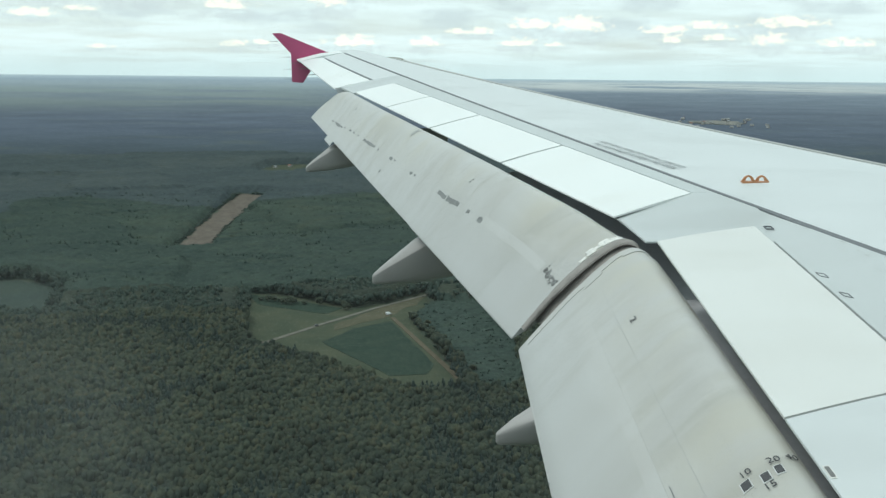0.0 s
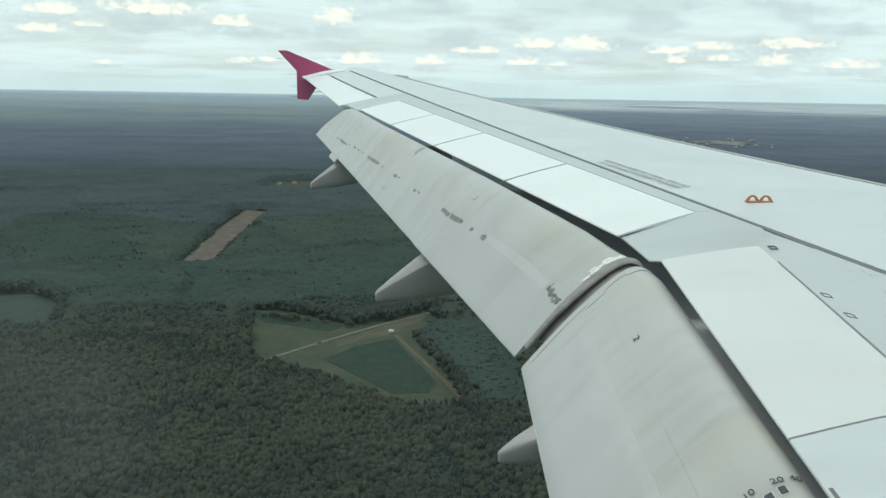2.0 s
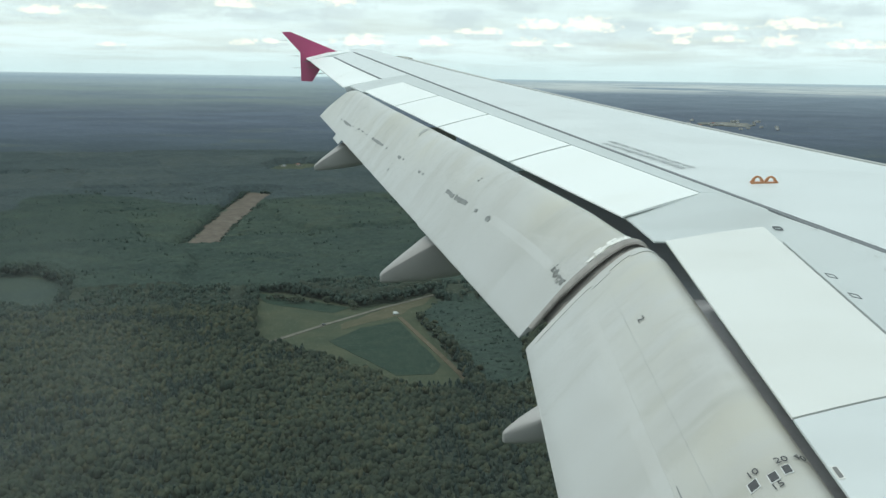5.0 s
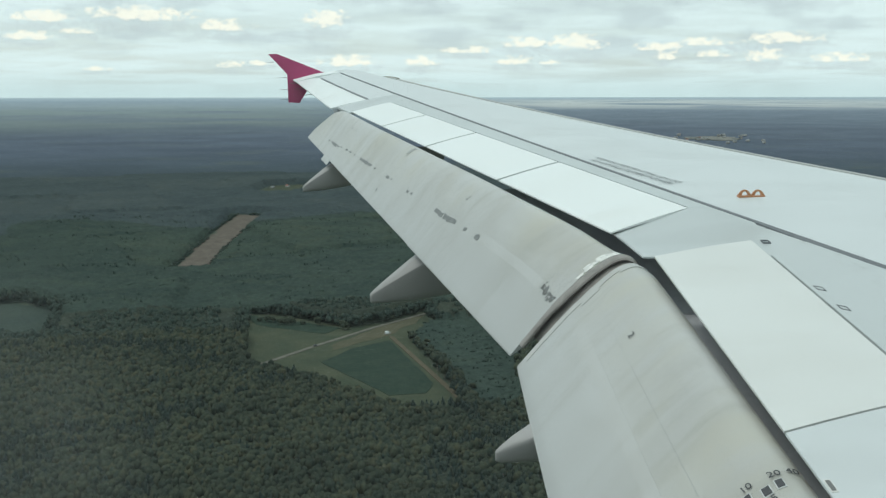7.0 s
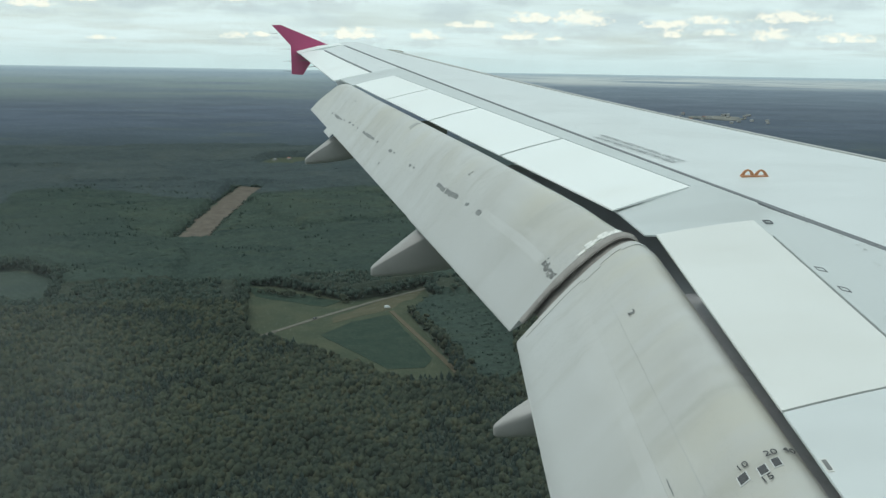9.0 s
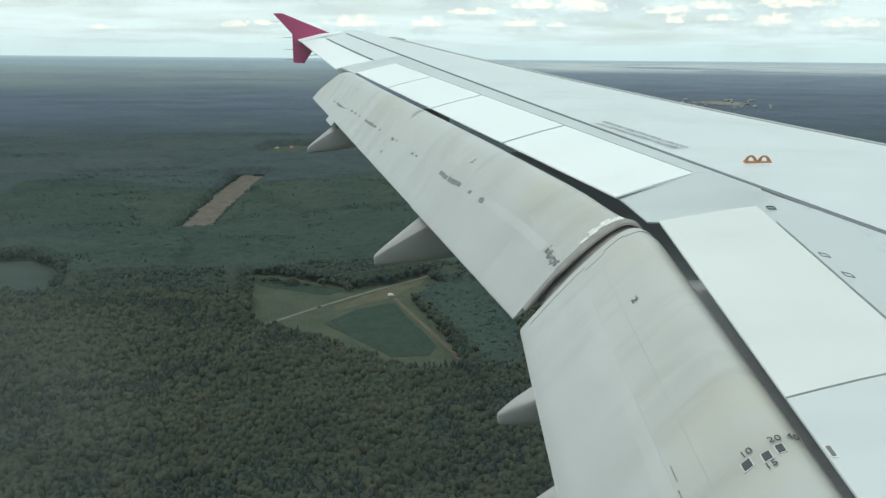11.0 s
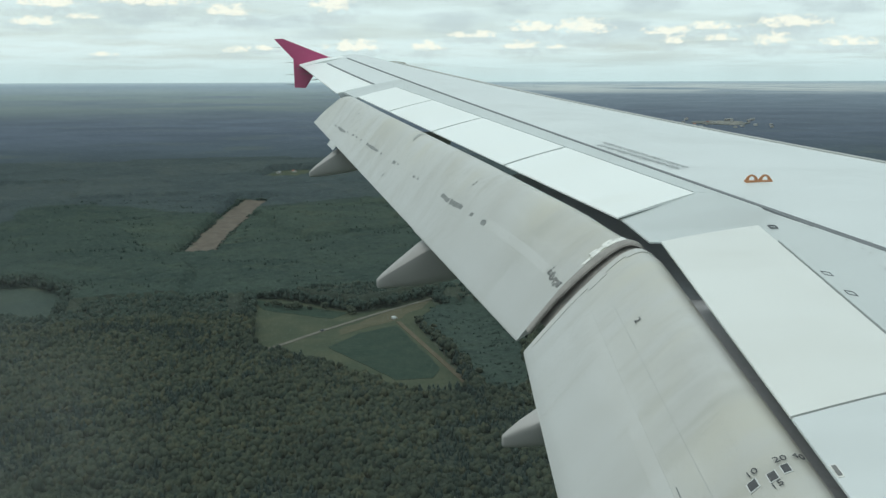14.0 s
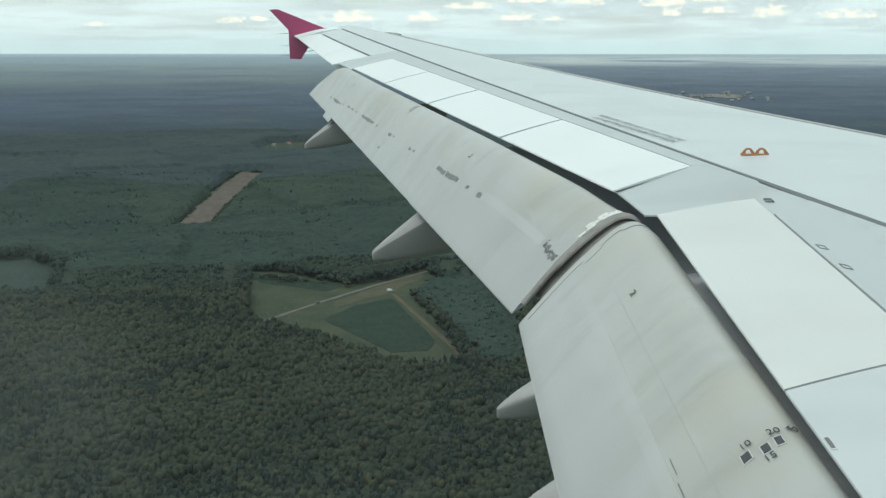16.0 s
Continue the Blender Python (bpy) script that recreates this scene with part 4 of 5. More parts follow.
field("meadow", CLEARING, M_MEADOW, "olive-green meadow in a forest clearing", 0.25)
field("crop_field", [(-85, 852), (-61, 900), (-28, 932), (13, 785), (6, 756), (-23, 752)], M_CROP, "dark green crop field beside the gravel road", 0.55, 1.0)
field("crop_field", [(-178, 1044), (-128, 1018), (-78, 982), (-92, 960), (-150, 990), (-166, 1000)], M_CROP, "dark green strip of crop beside the woods", 0.5, 2.0)
field("dry_verge", [(-83, 915), (-33, 998), (5, 1043), (2, 1012), (-31, 948), (-57, 923), (-80, 890)], M_STRAW, "straw-coloured verge along the gravel road", 0.4)
field("tilled_field", TILLED, M_TILLED, "brown strip of tilled soil between plantations", 0.3, 8.0)
field("meadow", LEFT_MEADOW, M_MEADOW_DULL, "dull green meadow among the woods", 0.3, 5.0)
field("meadow", FAR_MEADOW, M_MEADOW, "pale green meadow round a few houses", 0.3, 6.0)
ribbon("gravel_road", [(-143, 838), (-92, 917), (-44, 985), (12, 1054)], 4.6, M_ROAD, "pale gravel road through a clearing", 0.6)
ribbon("earth_track", [(-26, 945), (-4, 868), (16, 799), (34, 735), (40, 690)], 4.5, M_TRACK, "brown earth track along the crop field", 0.65)
field("sandy_ground", [(1010, 3790), (1045, 3815), (1100, 3800), (1170, 3780), (1205, 3760), (1210, 3710), (1170, 3680), (1120, 3705), (1060, 3735)], M_SAND,
      "bare sandy ground round a settlement", 2.5, 8.0)

# ------------------------------------------------------------ woods
def leaf_material(name, dark, light, warm):
    def build(n, p):
        island = n.add("ShaderNodeNewGeometry").outputs["Random Per Island"]
        c = n.mix(island, dark, light)
        c = n.mix(n.math("MULTIPLY", n.step(n.noise(p, 0.13, 2.0, 0.5), 0.50, 0.70), 0.7), c, warm)
        c = n.mix(n.math("MULTIPLY", n.step(n.noise(p, 0.012, 4.0, 0.6), 0.46, 0.66), 0.55), c, tuple(v * 0.82 for v in dark))
        return n.mix(n.math("MULTIPLY", n.step(n.noise(p, 1.1, 3.0, 0.7), 0.42, 0.66), 0.25), c, tuple(v * 0.75 for v in dark))
    m = surface(name, build, 0.95, sheen=0.05)
    n = m.node_tree
    out, b = n.nodes["Material Output"], n.nodes["Principled BSDF"]
    thin, both = n.nodes.new("ShaderNodeBsdfTranslucent"), n.nodes.new("ShaderNodeMixShader")
    n.links.new(b.inputs["Base Color"].links[0].from_socket, thin.inputs[0])
    both.inputs[0].default_value = 0.42
    n.links.new(b.outputs[0], both.inputs[1])
    n.links.new(thin.outputs[0], both.inputs[2])
    n.links.new(both.outputs[0], out.inputs[0])
    return m


M_LEAF = leaf_material("mixed_foliage", (0.056, 0.075, 0.060), (0.101, 0.117, 0.078), (0.130, 0.126, 0.074))
M_FIR = leaf_material("dark_fir_foliage", (0.054, 0.078, 0.070), (0.074, 0.098, 0.082), (0.086, 0.100, 0.076))
M_PINE = leaf_material("pine_foliage", (0.060, 0.088, 0.076), (0.080, 0.108, 0.086), (0.098, 0.112, 0.080))


def canopy_material(name, dark, light, other):
    """Closed canopy seen from afar: drifts of tone over hundreds of metres, crowns as fine relief."""
    def build(n, p):
        c = n.mix(n.step(n.noise(p, 0.0075, 5.0, 0.6), 0.36, 0.64), dark, light)
        c = n.mix(n.math("MULTIPLY", n.step(n.noise(p, 0.028, 4.0, 0.6), 0.52, 0.70), 0.6), c, other)
        return n.mix(n.math("MULTIPLY", n.step(n.noise(p, 0.16, 3.0, 0.7), 0.42, 0.66), 0.5), c, tuple(v * 0.62 for v in dark))
    return surface(name, build, 0.95, sheen=0.03, bump=lambda n, p: (n.noise(p, 0.14, 3.0, 0.6), 4.0))


M_SPRUCE = canopy_material("spruce_canopy", (0.037, 0.056, 0.048), (0.047, 0.067, 0.055), (0.057, 0.075, 0.055))
M_PINE_TOP = canopy_material("pine_canopy", (0.042, 0.062, 0.051), (0.054, 0.074, 0.057), (0.067, 0.078, 0.055))
M_BIRCH = canopy_material("young_birch_canopy", (0.050, 0.070, 0.057), (0.066, 0.083, 0.062), (0.080, 0.087, 0.061))
# undergrowth with the shadow of the gaps between crowns in its colour
M_UNDER_SHADE = canopy_material("gap_shade_undergrowth", (0.040, 0.051, 0.041), (0.050, 0.061, 0.046), (0.062, 0.066, 0.044))
# bluer copies of the stands above, distance haze put into their colour
M_SPRUCE_HAZED = canopy_material("hazed_spruce_canopy", (0.048, 0.065, 0.068), (0.058, 0.076, 0.077), (0.067, 0.082, 0.076))
M_PINE_HAZED = canopy_material("hazed_pine_canopy", (0.053, 0.070, 0.072), (0.065, 0.082, 0.080), (0.077, 0.089, 0.077))
M_BARK = plain("pale_bark", (0.26, 0.24, 0.20), 0.9, 0.0, 2.0, 0.5)


def ico():
    bm = bmesh.new()
    bmesh.ops.create_icosphere(bm, subdivisions=1, radius=1.0)
    v = np.array([p.co[:] for p in bm.verts])
    f = np.array([[p.index for p in t.verts] for t in bm.faces])
    bm.free()
    return v, f


ICO_V, ICO_F = ico()


def crown(kind, rng, lobes):
    """A crown of height 1 and width about 0.45, of ragged clumps with gaps between."""
    vs, fs = [], []
    for i in range(lobes):
        if kind == "conifer":
            t = (i + 0.5) / lobes
            c = np.array([rng.uniform(-.03, .03), rng.uniform(-.03, .03), 0.30 + 0.66 * t])
            size = np.array([.24 * (1.05 - t), .24 * (1.05 - t), .62 / lobes + .05])
        elif i == 0:
            c, size = np.array([0, 0, .66]), np.array([.17, .17, .26])
        else:
            a = 2.4 * i + rng.uniform(-.4, .4)
            q = rng.uniform(.09, .19)
            c = np.array([q * math.cos(a), q * math.sin(a), rng.uniform(.42, .84)])
            size = np.array([1, 1, 1.6]) * rng.uniform(.115, .165)
        v = ICO_V * (1 + rng.uniform(-.22, .22, (len(ICO_V), 1))) * size + c
        fs.append(ICO_F + sum(len(x) for x in vs))
        vs.append(v)
    return np.concatenate(vs), np.concatenate(fs)


def merged(name, pieces, material, label, category):
    """One joined mesh from (vertices, triangles) pieces."""
    if not pieces or not len(pieces[0][1]):
        return None
    off, vs, fs = 0, [], []
    for v, f in pieces:
        vs.append(v)
        fs.append(f + off)
        off += len(v)
    v, f = np.concatenate(vs).astype(np.float32), np.concatenate(fs).astype(np.int32)
    me = bpy.data.meshes.new(name)
    me.vertices.add(len(v))
    me.vertices.foreach_set("co", v.ravel())
    me.loops.add(len(f) * 3)
    me.loops.foreach_set("vertex_index", f.ravel())
    me.polygons.add(len(f))
    me.polygons.foreach_set("loop_start", np.arange(0, len(f) * 3, 3, dtype=np.int32))
    me.update(calc_edges=True)
    me.shade_smooth()
    me.materials.append(material)
    return tagged(new(name, me), label, category, kind="stuff")


def planted(places, protos, rng):
    """Copies of prototypes at rows of (x, y, height, width)."""
    which = rng.integers(0, len(protos), len(places))
    out = []
    for k, (v, f) in enumerate(protos):
        sel = places[which == k]
        if not len(sel):
            continue
        a = rng.uniform(0, 6.283, len(sel))
        c, s = np.cos(a)[:, None], np.sin(a)[:, None]
        wide = (sel[:, 3] / 0.45)[:, None]
        x = (v[None, :, 0] * c - v[None, :, 1] * s) * wide + sel[:, 0:1]
        y = (v[None, :, 0] * s + v[None, :, 1] * c) * wide + sel[:, 1:2]
        z = v[None, :, 2] * sel[:, 2:3] + np.zeros_like(x)
        r = np.hypot(sel[:, 0], sel[:, 1])
        z += np.array([ground_z(q) for q in r])[:, None]
        verts = np.stack([x, y, z], -1).reshape(-1, 3)
        faces = (f[None] + (np.arange(len(sel)) * len(v))[:, None, None]).reshape(-1, 3)
        out.append((verts, faces))
    return out


def scatter(r0, r1, t0, t1, gap, rng):
    """Jittered places in a sector between two ranges and two bearings (tangents)."""
    ys = np.arange(r0 * 0.85, r1, gap)
    out = []
    for y in ys:
        xs = np.arange(t0 * y, t1 * y, gap)
        out.append(np.stack([xs, np.full(len(xs), y)], -1))
    p = np.concatenate(out) + rng.uniform(-.46, .46, (sum(len(o) for o in out), 2)) * gap
    r = np.hypot(p[:, 0], p[:, 1])
    return p[(r > r0) & (r < r1)]


def compartment(x, y):
    """Forest compartments on a turned, wavy grid: a number in 0..1 for each, and how near its rim a place lies."""
    x, y = x + 60 * noise.noise((x / 210, y / 210, 8.0)), y + 80 * noise.noise((x / 210, y / 210, 21.0))
    u, v = (x * .90 + y * .43) / 230, (-x * .43 + y * .90) / 340
    i, j = math.floor(u), math.floor(v)
    h = math.sin(i * 12.9898 + j * 78.233) * 43758.5453
    return h - math.floor(h), min(u - i, i + 1 - u, v - j, j + 1 - v)


def stand(h):
    """What grows in a compartment, and how tall."""
    kind = "spruce" if h < 0.52 else "pine" if h < 0.84 else "birch"
    return kind, (6 if kind == "birch" else 8) + 8 * ((h * 7.3) % 1)


def old_wood(x, y, h):
    """Whether single crowns stand out there: mixed old woods near by, with ragged tongues into the plantations."""
    return h < 0.2 and y < 1500 or y + 130 * noise.noise((x / 190, y / 190, 60.0)) < 1040


OPEN_LAND = [CLEARING, TILLED, LEFT_MEADOW, FAR_MEADOW]


OPEN_BOXES = [(min(x for x, _ in p) - 40, max(x for x, _ in p) + 40, min(y for _, y in p) - 40, max(y for _, y in p) + 40, p) for p in OPEN_LAND]


def near_open(x, y, reach):
    """Whether open land lies on the near side or beside a place in the woods."""
    for x0, x1, y0, y1, p in OPEN_BOXES:
        if x0 < x < x1 and y0 < y < y1 and (inside(x, y - reach, p) or inside(x + reach, y, p) or inside(x - reach, y, p)):
            return True
    return False


def canopy(name, cell, rows, height_at, kind_at, materials, labels, rng):
    """Closed canopies as uneven sheets, one for each kind of stand. rows: lists of places (x, y) on a lattice, None where open."""
    index, verts = {}, []
    for j, row in enumerate(rows):
        for i, spot in enumerate(row):
            if spot is None:
                continue
            x, y = spot[0] + rng.uniform(-.36, .36) * cell, spot[1] + rng.uniform(-.36, .36) * cell
            index[j, i] = len(verts)
            verts.append((x, y, height_at(x, y)))
    faces = {}
    for (j, i), k in index.items():
        q = [index.get(c) for c in ((j, i), (j, i + 1), (j + 1, i + 1), (j + 1, i))]
        if None not in q:
            faces.setdefault(kind_at(*verts[k][:2]), []).extend([(q[0], q[1], q[2]), (q[0], q[2], q[3])])
    for kind, tris in faces.items():
        used, back = np.unique(np.array(tris), return_inverse=True)
        merged(name, [(np.array(verts)[used], back.reshape(-1, 3))], materials[kind], labels[kind], "woods")


def build_woods():
    rng = np.random.default_rng(4)
    broad = [crown("broadleaf", rng, 6) for _ in range(9)]
    fir = [crown("conifer", rng, 5) for _ in range(5)]
    mid = [crown("broadleaf", rng, 4) for _ in range(8)] + [crown("conifer", rng, 3) for _ in range(3)]
    low = [crown("broadleaf", rng, 2) for _ in range(4)] + [crown("conifer", rng, 2) for _ in range(3)]
    groups = {k: [] for k in ("mixed", "fir", "young", "mid", "spruce", "pine", "birch")}
    is_open = lambda x, y: any(x0 + 40 < x < x1 - 40 and y0 + 40 < y < y1 - 40 and inside(x, y, p) for x0, x1, y0, y1, p in OPEN_BOXES)

    def bulge(x, y):
        return noise.noise((x / 45, y / 45, 1.0)) + 0.5 * noise.noise((x / 14, y / 14, 5.0))

    for tier, pts in (("near", scatter(465, 960, -.53, .19, 5.1, rng)), ("mid", scatter(960, 2000, -.53, .12, 7.0, rng))):
        for x, y in pts:
            if is_open(x, y):
                continue
            h, rim = compartment(x, y)
            lumpy = bulge(x, y)
            if inside(x, y, YOUNG_WOOD):
                if rng.random() < 0.3:
                    groups["young"].append((x, y, rng.uniform(3.6, 5.0), rng.uniform(4.6, 6.5)))
            elif tier == "near":
                if lumpy < -0.8:
                    continue
                tall = 15.4 + 3.0 * lumpy + rng.uniform(-1.7, 1.7)
                dark = noise.noise((x / 75, y / 75, 40.0)) + 0.6 * noise.noise((x / 24, y / 24, 44.0))
                is_fir = rng.random() < (0.85 if dark > 0.22 else 0.05)
                groups["fir" if is_fir else "mixed"].append((x, y, tall, rng.uniform(5.4, 9.2) * (0.92 if lumpy < 0 else 1.08) * (1.2 if is_fir else 1.0)))
            elif near_open(x, y, 11):
                # the woods' edge, crowns down to the ground, low round the tilled strip
                for _ in range(2):
                    groups["mid"].append((x + rng.uniform(-3, 3), y + rng.uniform(-3, 3), stand(h)[1] * rng.uniform(.75, 1.1) * (0.35 if y > 1250 else 1.0), rng.uniform(5.5, 8)))
            elif old_wood(x, y, h):
                groups["mid"].append((x, y, (15 + 3.0 * lumpy + rng.uniform(-2.0, 2.0)) * (0.7 if near_open(x, y, 26) else 1.0), rng.uniform(7, 10)))
            elif rng.random() < (0.75 if noise.noise((x / 60, y / 60, 70.0)) > 0.3 else 0.04):
                # drifts of crowns that break the closed canopy
                groups[stand(h)[0]].append((x, y, (stand(h)[1] + 1.0 * lumpy + rng.uniform(0.4, 2.2)) * (0.75 if near_open(x, y, 18) else 1.0), rng.uniform(6.0, 9.0)))
    # a hedge along the track
    for i in range(60):
        t = rng.random()
        groups["mixed"].append((lerp(-14, 34, t) + rng.uniform(-5, 5) + 9, lerp(945, 735, t) + rng.uniform(-5, 5), rng.uniform(5, 10), rng.uniform(4, 6.5)))
    g = {k: np.array(v).reshape(-1, 4) for k, v in groups.items()}
    merged("mixed_woods", planted(g["mixed"], broad, rng), M_LEAF, "dense broadleaf woods with olive-green crowns", "woods")
    merged("spruce_stand", planted(g["fir"], fir, rng), M_FIR, "clumps of dark green spruce among broadleaf trees", "woods")
    merged("mixed_woods", planted(g["mid"], mid, rng), M_PINE, "mixed woods farther off in dull green", "woods")
    for kind_name, material in (("spruce", M_SPRUCE), ("pine", M_PINE_TOP), ("birch", M_BIRCH)):
        merged(kind_name + "_stand", planted(g[kind_name], low, rng), material, "even stand of " + kind_name + " crowns in dull green", "woods")
    merged("young_plantation", planted(g["young"], low, rng), M_SPRUCE, "low young plantation beside the clearing", "woods")

    # closed canopy below and between the crowns
    def height(x, y):
        h, rim = compartment(x, y)
        if inside(x, y, YOUNG_WOOD):
            return 3.2 + rng.uniform(-.6, .6)
        if math.hypot(x, y) > 1960 or not (y < 960 or old_wood(x, y, h)):
            z = stand(h)[1] + 1.2 * bulge(x, y) + rng.uniform(-1.5, 1.5)
            z -= 2.0 if rim < 0.012 else 0.0
        else:
            z = 11.6 + 2.8 * noise.noise((x / 45, y / 45, 1.0)) + rng.uniform(-1.2, 1.2)
        d = 8 if y < 1900 else 16
        near_edge = any(is_open(x + dx, y + dy) for dx, dy in ((d, 0), (-d, 0), (0, -d), (0, d), (d, d), (-d, d), (d, -d), (-d, -d)))
        return 0.6 if near_edge else z

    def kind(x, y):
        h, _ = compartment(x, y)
        # beyond this ragged range the canopy takes the haze-coloured copies
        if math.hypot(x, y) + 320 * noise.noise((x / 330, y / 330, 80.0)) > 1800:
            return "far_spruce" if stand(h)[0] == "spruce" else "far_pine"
        if inside(x, y, YOUNG_WOOD):
            return "spruce"
        return "under" if y < 960 or old_wood(x, y, h) else stand(h)[0]

    materials = {"spruce": M_SPRUCE, "pine": M_PINE_TOP, "birch": M_BIRCH, "under": M_UNDER_SHADE, "far_spruce": M_SPRUCE_HAZED, "far_pine": M_PINE_HAZED}
    labels = {"spruce": "even dark blue-green stands of spruce", "pine": "even dull green stands of pine", "birch": "low lighter green stands of young birch",
              "under": "dense dull green undergrowth, darkened as the shade between crowns", "far_spruce": "far dark woods, bluish from painted haze", "far_pine": "far green woods, bluish from painted haze"}
    for cell, r0, r1, t0, t1 in ((5.5, 430, 1960, -.56, .21), (9.0, 1940, 3020, -.60, .60)):
        rows = []
        for y in np.arange(r0 * 0.82, r1, cell):
            xs = np.arange(math.floor(t0 * r1 / cell) * cell, t1 * r1, cell)
            rows.append([None if not (t0 * y - 20 < x < t1 * y + 20 and r0 < math.hypot(x, y) < r1) or is_open(x, y) else (x, y) for x in xs])
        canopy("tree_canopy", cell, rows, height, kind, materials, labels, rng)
    # tapered trunks
    tv = np.array([[.022 * math.cos(a) * q, .022 * math.sin(a) * q, z] for z, q in ((0, 1.0), (.6, .45)) for a in (0, 2.09, 4.19)])
    tf = np.array([[0, 1, 4], [0, 4, 3], [1, 2, 5], [1, 5, 4], [2, 0, 3], [2, 3, 5]])
    merged("tree_trunks", planted(np.concatenate([g["mixed"], g["fir"]]) * np.array([1, 1, 1, .55]), [(tv, tf)], rng), M_BARK, "pale tapered trunks below the crowns", "woods")


build_woods()


# ------------------------------------------------------------ single trees in the clearing
def build_tree(seed, height, width, label):
    rng = np.random.default_rng(seed)
    tree = new("tree")
    tagged(tree, label, "tree", "single trees in the clearing")
    rings = [[(r * math.cos(a) + bend * z, r * math.sin(a), z) for a in np.arange(0, 6.28, 0.8976)]
             for z, r, bend in ((-0.3, .22, 0.0), (height * .3, .16, .01), (height * .6, .09, .03), (height * .85, .03, .04))]
    mesh_part("trunk", *loft(rings), M_BARK, tree)
    for i in range(4):
        a, z = 1.7 * i + rng.uniform(-.3, .3), height * rng.uniform(.35, .6)
        way = Vector((math.cos(a), math.sin(a), 0.8)) * width * 0.36
        side = way.orthogonal().normalized()
        other = way.normalized().cross(side)
        limb = [[tuple(Vector((0, 0, z)) + way * t + (side * math.cos(b) + other * math.sin(b)) * .07 * (1 - .8 * t)) for b in np.arange(0, 6.28, 1.2566)] for t in (0, 1)]
        mesh_part("limb", *loft(limb), M_BARK, tree)
    v, f = crown("broadleaf", rng, 26)
    v = v * np.array([width / .45, width / .45, height])
    mesh_part("crown", v.tolist(), f.tolist(), M_LEAF, tree, "ragged olive-green crown")
    return tree


rng_t = random.Random(8)
tree_kinds = [build_tree(2, 6.5, 5.5, "broad olive-green tree in the meadow"), build_tree(5, 4.5, 4.6, "low round olive-green tree in the meadow"),
              build_tree(9, 9.0, 6.5, "tall olive-green tree beside the crop field")]
for i, kind in enumerate(tree_kinds):
    place_at = ((-150, 1012), (-118, 1000), (34, 790))[i]
    kind.matrix_world = pose(*place_at, 0.2)
for i in range(11):
    t = rng_t.random()
    spot = (lerp(-164, -66, t) + rng_t.uniform(-6, 6), lerp(1020, 984, t) + rng_t.uniform(-14, 14))
    if inside(*spot, CLEARING):
        copy_thing(tree_kinds[i % 3], pose(*spot, 0.2, 0, 0, rng_t.uniform(0, 360)))


# ------------------------------------------------------------ vehicles and houses
M_WHITE = plain("white_body_paint", (0.75, 0.76, 0.76), 0.4, 0.0, 2.0, 0.1)
M_CAR = plain("dark_body_paint", (0.05, 0.055, 0.065), 0.35, 0.0, 2.0, 0.1)
M_TYRE = plain("tyre_rubber", (0.03, 0.03, 0.03), 0.85)
M_PANE = plain("dark_glass", (0.02, 0.025, 0.03), 0.1)
M_WALL = plain("pale_render", (0.40, 0.385, 0.355), 0.9, 0.0, 0.3, 0.3)
M_ROOF_RED = plain("red_roof_tiles", (0.24, 0.11, 0.08), 0.85, 0.0, 0.4, 0.35)
M_ROOF_GREY = plain("grey_roof_sheet", (0.24, 0.25, 0.26), 0.7, 0.0, 0.4, 0.3)


def place(ob, x, y, turn, lift=0.0):
    ob.matrix_world = pose(x, y, ground_z(math.hypot(x, y)) + lift, 0, 0, turn)
    return ob


def side_loft(profile, half, inset=0.12):
    """A body from its side view: profile of (x, z), with rounded-in flanks."""
    cx = sum(p[0] for p in profile) / len(profile)
    cz = sum(p[1] for p in profile) / len(profile)
    rings = []
    for y, k in ((-half, 1 - inset), (-half * .88, 1.0), (half * .88, 1.0), (half, 1 - inset)):
        rings.append([(cx + (x - cx) * k, y, cz + (z - cz) * k) for x, z in profile])
    return loft(rings)


def wheels(parent, xs, half, radius):
    for x in xs:
        for s in (-1, 1):
            rings = [[(x + radius * q * math.cos(a), s * (half + dy), radius + radius * q * math.sin(a)) for a in np.arange(0, 6.28, .5236)]
                     for dy, q in ((-.2, .9), (-.16, 1), (-.02, 1), (.02, .85))]
            w = mesh_part("wheel", *loft(rings), M_TYRE, parent)


def build_vehicle(name, label, category, profile, half, cabin, paint_material, xs):
    base = new(name)
    tagged(base, label, category)
    mesh_part("body", *side_loft(profile, half), paint_material, base)
    mesh_part("windows", *side_loft(cabin, half * 0.93, 0.02), M_PANE, base, "dark window band")
    wheels(base, xs, half - 0.08, 0.34)
    return base


van = build_vehicle("van", "white delivery van parked beside the earth track", "van",
                    [(-2.7, .35), (-2.75, 2.3), (-2.5, 2.55), (1.1, 2.55), (1.75, 1.5), (2.65, 1.2), (2.75, .35)], 1.0,
                    [(0.75, 1.55), (0.75, 2.15), (1.28, 2.2), (1.66, 1.6)], M_WHITE, (-1.7, 1.75))
place(van, -30, 957, 25, 0.42)
car = build_vehicle("car", "dark car on the pale gravel road", "car",
                    [(-2.2, .35), (-2.25, .9), (-1.7, 1.0), (-1.2, 1.45), (.3, 1.48), (1.0, .98), (2.1, .82), (2.2, .35)], .88,
                    [(-1.5, 1.0), (-1.15, 1.38), (.22, 1.41), (.8, 1.0)], M_CAR, (-1.35, 1.4))
place(car, -96, 910, 57, 0.62)


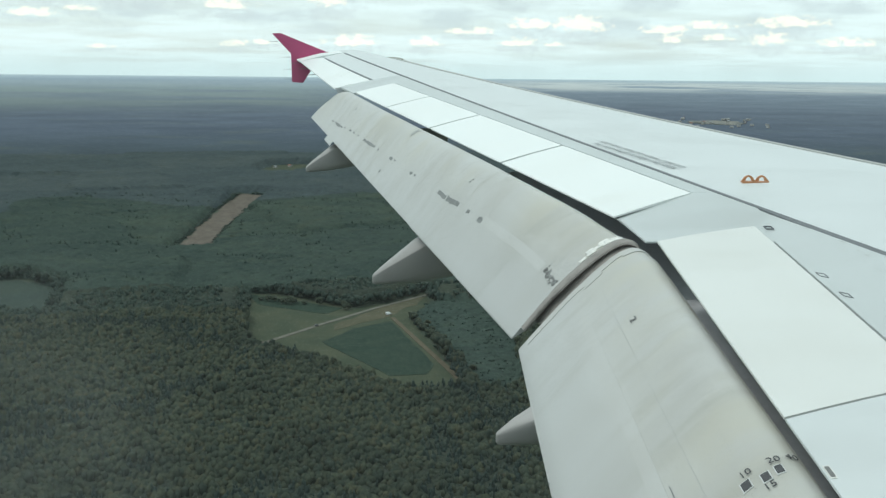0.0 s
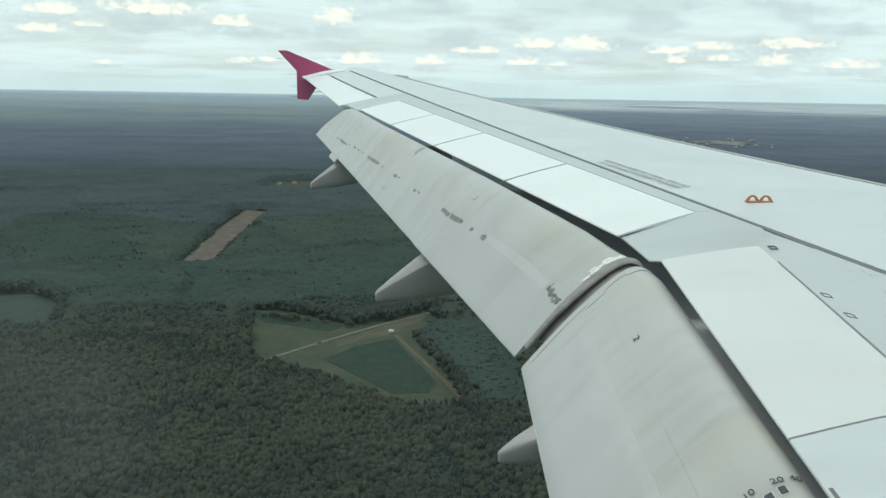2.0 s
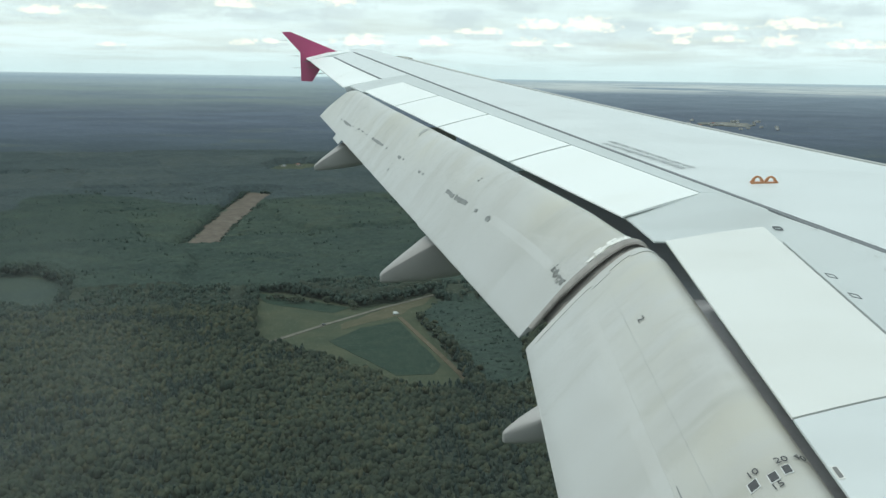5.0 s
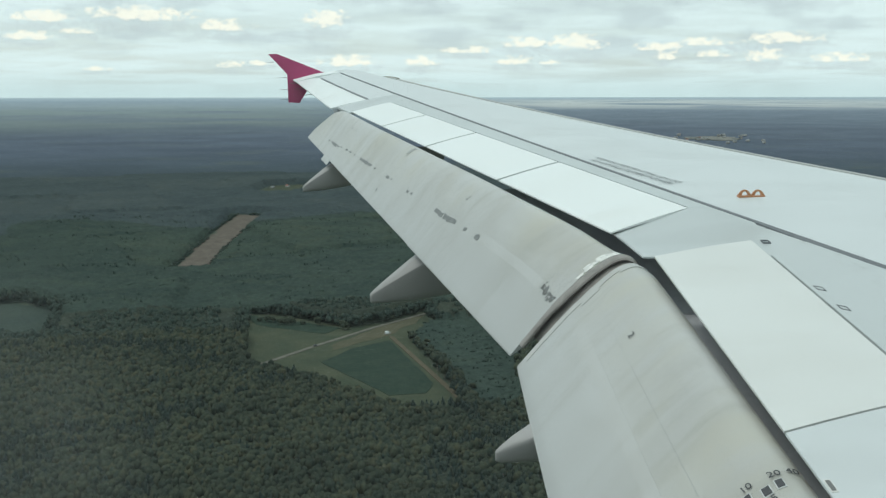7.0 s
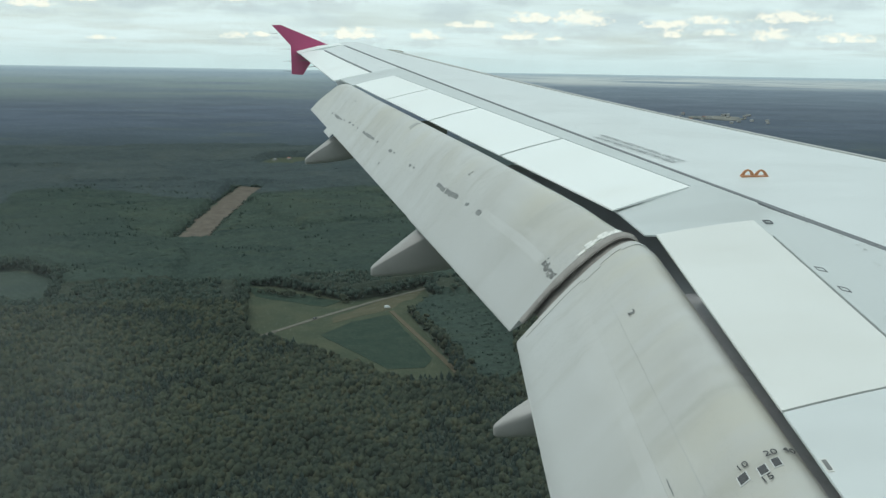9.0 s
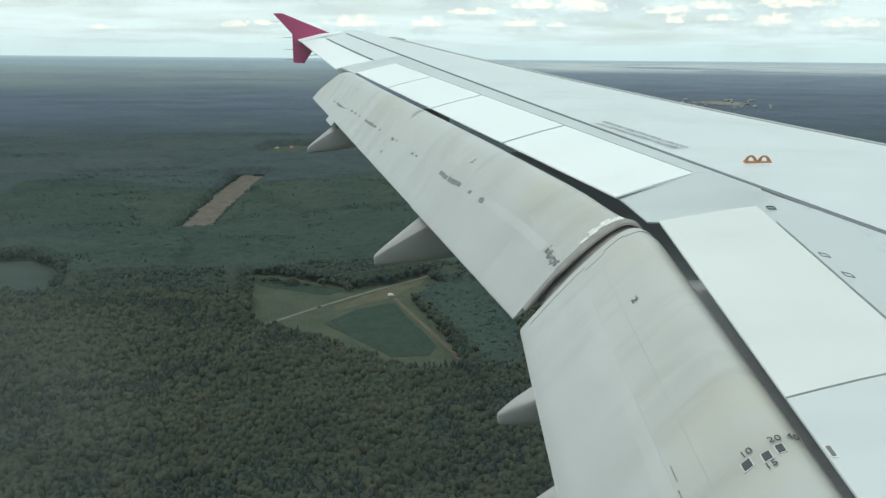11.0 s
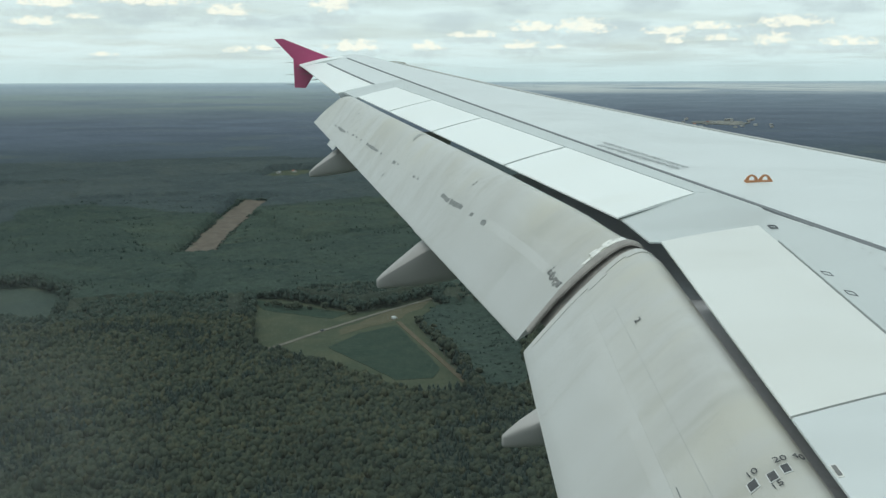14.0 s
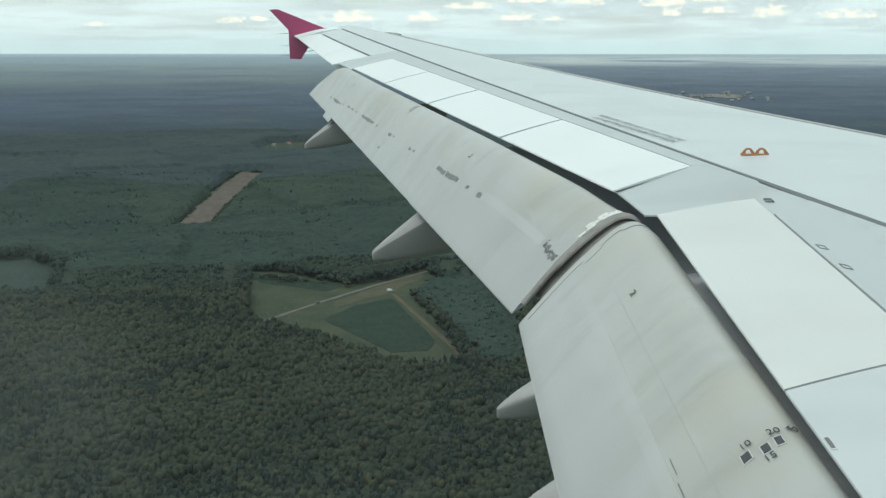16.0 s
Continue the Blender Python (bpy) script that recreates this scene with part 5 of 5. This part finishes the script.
def build_house(label, length, depth, wall_height, roof_height, roof_material):
    house = new("house")
    tagged(house, label, "house", "far houses")
    l, d, w, t = length / 2, depth / 2, wall_height, 0.3
    box = [[(-l, -d), (l, -d), (l, d), (-l, d)]]
    mesh_part("wall", *loft([[(x, y, z) for x, y in box[0]] for z in (-1.5, w)]), M_WALL, house, "", False)
    gable = [(-d - .5, w - .1), (0, w + roof_height), (d + .5, w - .1), (d + .5, w + .15), (0, w + roof_height + .3), (-d - .5, w + .15)]
    mesh_part("roof", *loft([[(x, y, z) for y, z in (gable[0], gable[1], gable[2], gable[3], gable[4], gable[5])] for x in (-l - .5, l + .5)]), roof_material, house, "", False)
    for s in (-1, 1):
        mesh_part("gable", *loft([[(s * (l - .02) + q, -d, w), (s * (l - .02) + q, d, w), (s * (l - .02) + q, 0, w + roof_height)] for q in (-.1, .1)]), M_WALL, house, "", False)
    for x in np.arange(-l + 1.5, l - 1.0, 2.6):
        mesh_part("window", *loft([[(x + sx * .5, -d - .03, z) for sx, z in ((-1, 1.0), (1, 1.0), (1, 2.3), (-1, 2.3))], [(x + sx * .5, -d + .1, z) for sx, z in ((-1, 1.0), (1, 1.0), (1, 2.3), (-1, 2.3))]]), M_PANE, house, "", False)
    return house


rng_h = random.Random(3)
house_red = build_house("pale rendered house with a red gable roof", 10, 8, 3.3, 2.8, M_ROOF_RED)
house_grey = build_house("pale rendered house with a grey gable roof", 12, 8, 3.5, 2.4, M_ROOF_GREY)
place(house_red, -405, 2500, 20)
place(house_grey, -372, 2560, 75)
copy_thing(house_red, pose(-338, 2600, 0, 0, 0, 130))
copy_thing(house_red, pose(-455, 2860, 0, 0, 0, 40))
for i in range(28):
    t = rng_h.random()
    x, y = lerp(985, 1270, t) + rng_h.uniform(-20, 20), lerp(3775, 3700, t) + rng_h.uniform(-110, 90)
    copy_thing(rng_h.choice((house_red, house_grey, house_grey)), pose(x, y, ground_z(math.hypot(x, y)) + 2.5, 0, 0, rng_h.uniform(0, 180)))
